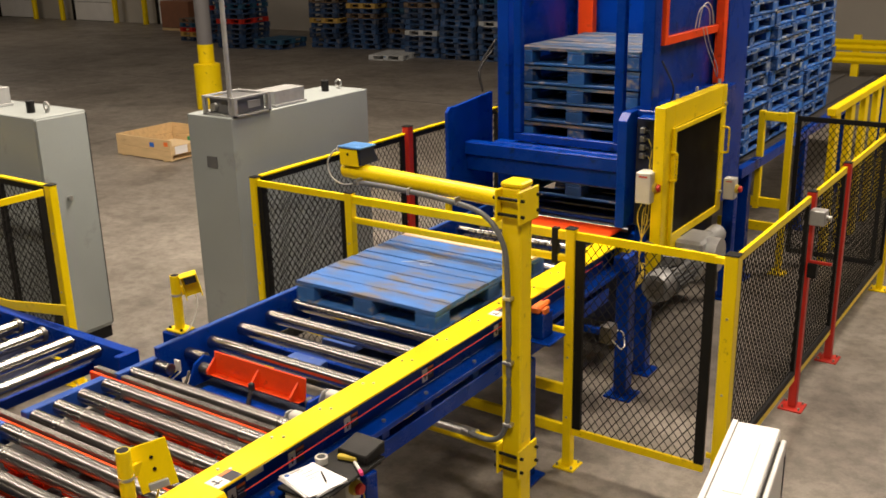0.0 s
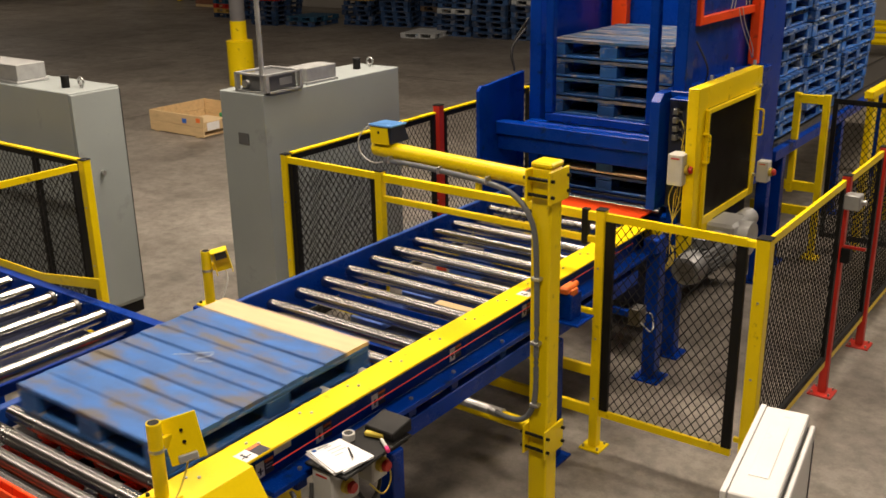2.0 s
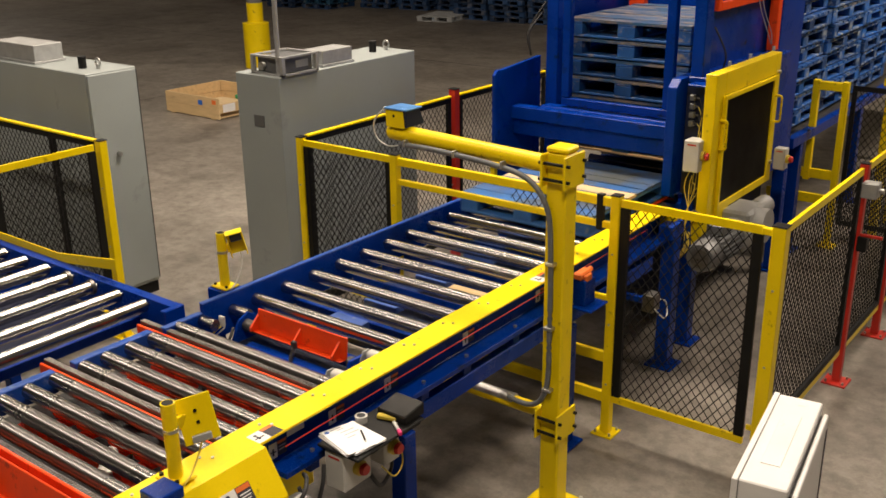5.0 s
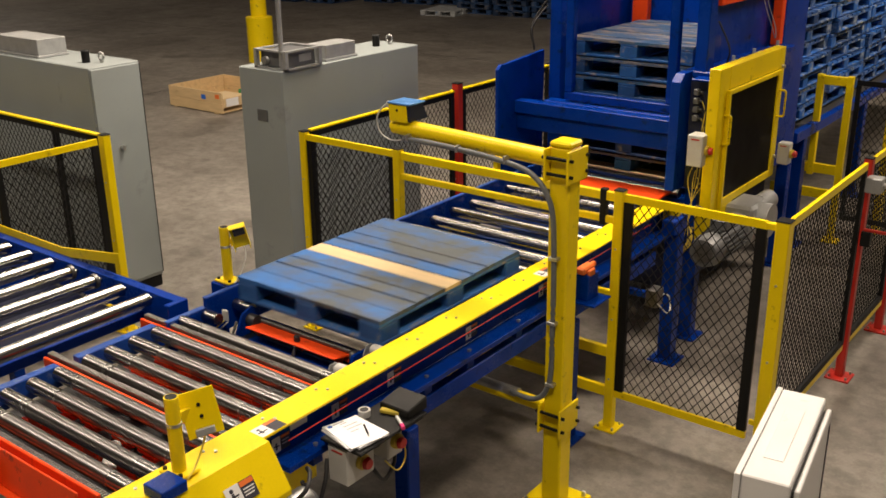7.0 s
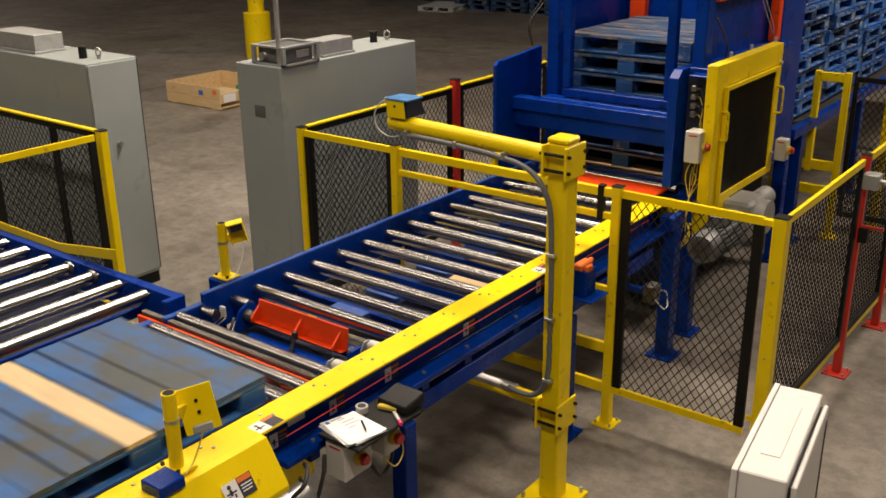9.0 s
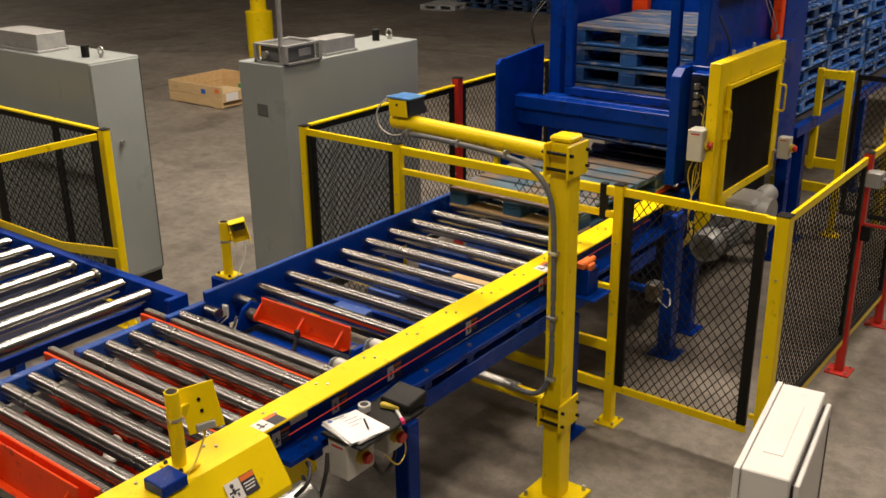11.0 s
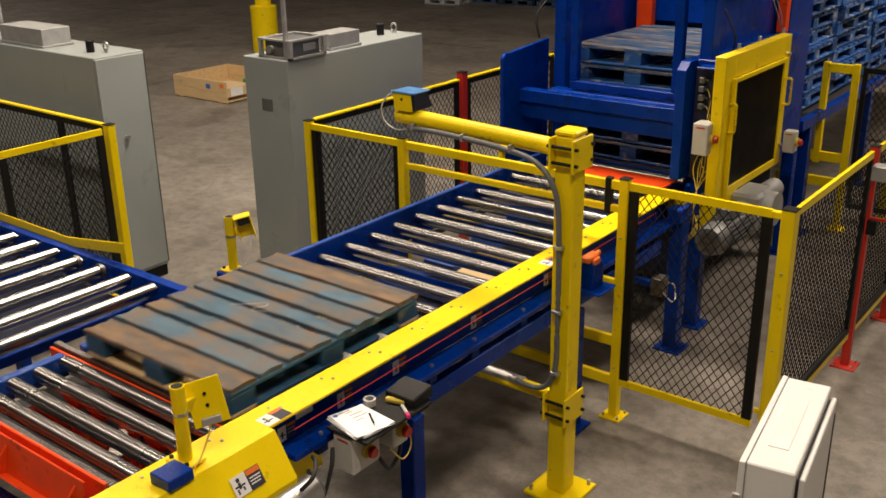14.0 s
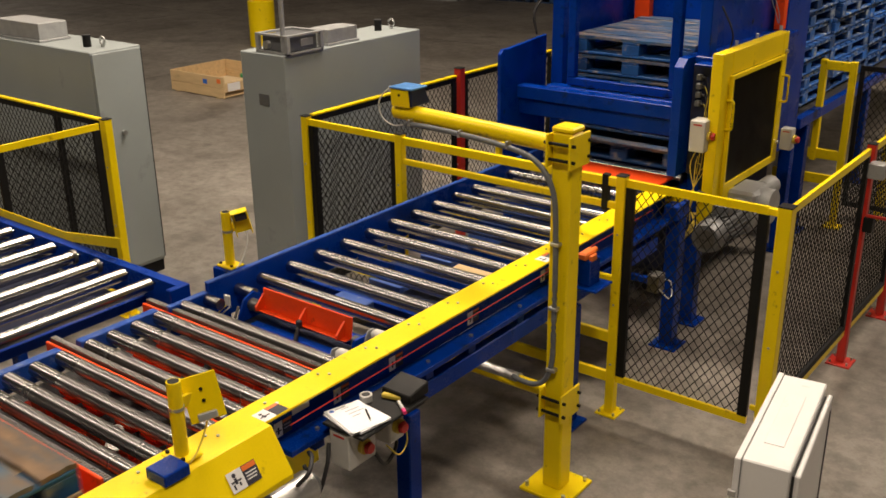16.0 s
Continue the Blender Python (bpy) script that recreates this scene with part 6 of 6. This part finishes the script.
# ---- what moves ----
def motions():
    def run(p, rows):
        walk(p, [(t, pose(0, y - 0.6095, z)) for t, y, z in rows])
    # far edge of each pallet along the line
    run(P1, [(0, 1.872, REST), (1.5, 0.357, REST), (3.0, -1.115, REST), (4.5, -2.58, REST), (6.0, -4.05, REST), (7.2, -4.95, REST), (8.0, -5.15, REST), (16, -5.15, REST)])
    L = 0.040
    run(P2, [(0, 4.47, REST + 0.10), (0.2, 4.47, REST + 0.055), (0.45, 4.47, REST), (3.75, 4.47, REST), (4.2, 4.12, REST), (5.0, 3.10, REST), (6.0, 2.03, REST), (7.0, 1.04, REST), (8.0, 0.06, REST), (9.0, -0.905, REST), (10.0, -1.88, REST), (11.3, -3.0, REST), (12.0, -3.55, REST), (13, -3.72, REST), (16, -3.72, REST)])
    run(P3, [(0, 4.47, REST + PH + 0.10), (0.2, 4.47, REST + PH + 0.055), (0.45, 4.47, REST + PH), (3.6, 4.47, REST + PH), (3.95, 4.47, REST + PH + L), (5.9, 4.47, REST + PH + L), (6.3, 4.47, REST + 0.03), (6.5, 4.47, REST), (9.25, 4.47, REST), (9.75, 4.12, REST), (10.6, 3.31, REST), (11.7, 2.27, REST), (12.5, 1.52, REST), (13.7, 0.357, REST), (14.9, -0.786, REST), (16.0, -1.83, REST)])
    for k, p in enumerate(STACK[2:], 2):
        x, y = p.location.x, p.location.y
        z = REST + k * PH
        a, b = z - PH, z - 2 * PH
        lift = 0.045 if k > 2 else 0.0
        walk(p, [(t, pose(x, y - (0.10 if k == 2 and t > 15.9 else 0), h)) for t, h in ((0, z + 0.10), (0.2, z + 0.055), (0.45, z), (3.6, z), (3.95, z + L), (5.9, z + L), (6.3, a + 0.03), (6.5, a), (9.15, a), (9.45, a + L), (12.1, a + L * 0.8), (12.3, a - 0.07), (12.5, b), (15.6, b), (15.9, b + lift), (16.0, b + lift))])

    def flap(p, up, downs):
        o = p.location.copy()
        rows = [(0, up)]
        for a, b in downs:
            rows += [(a, up), (a + 0.2, 80), (b, 80), (b + 0.2, up)]
        if rows[-1][0] < 16:
            rows.append((16, up))
        walk(p, [(t, pose(o.x, o.y, o.z, r, 0, 0)) for t, r in rows])
    flap(STOP_A, -6, ((0.55, 2.2), (6.7, 8.4), (12.68, 14.42)))
    flap(STOP_B, -12, ((2.2, 3.95), (8.3, 10.2), (14.6, 15.7)))


motions()
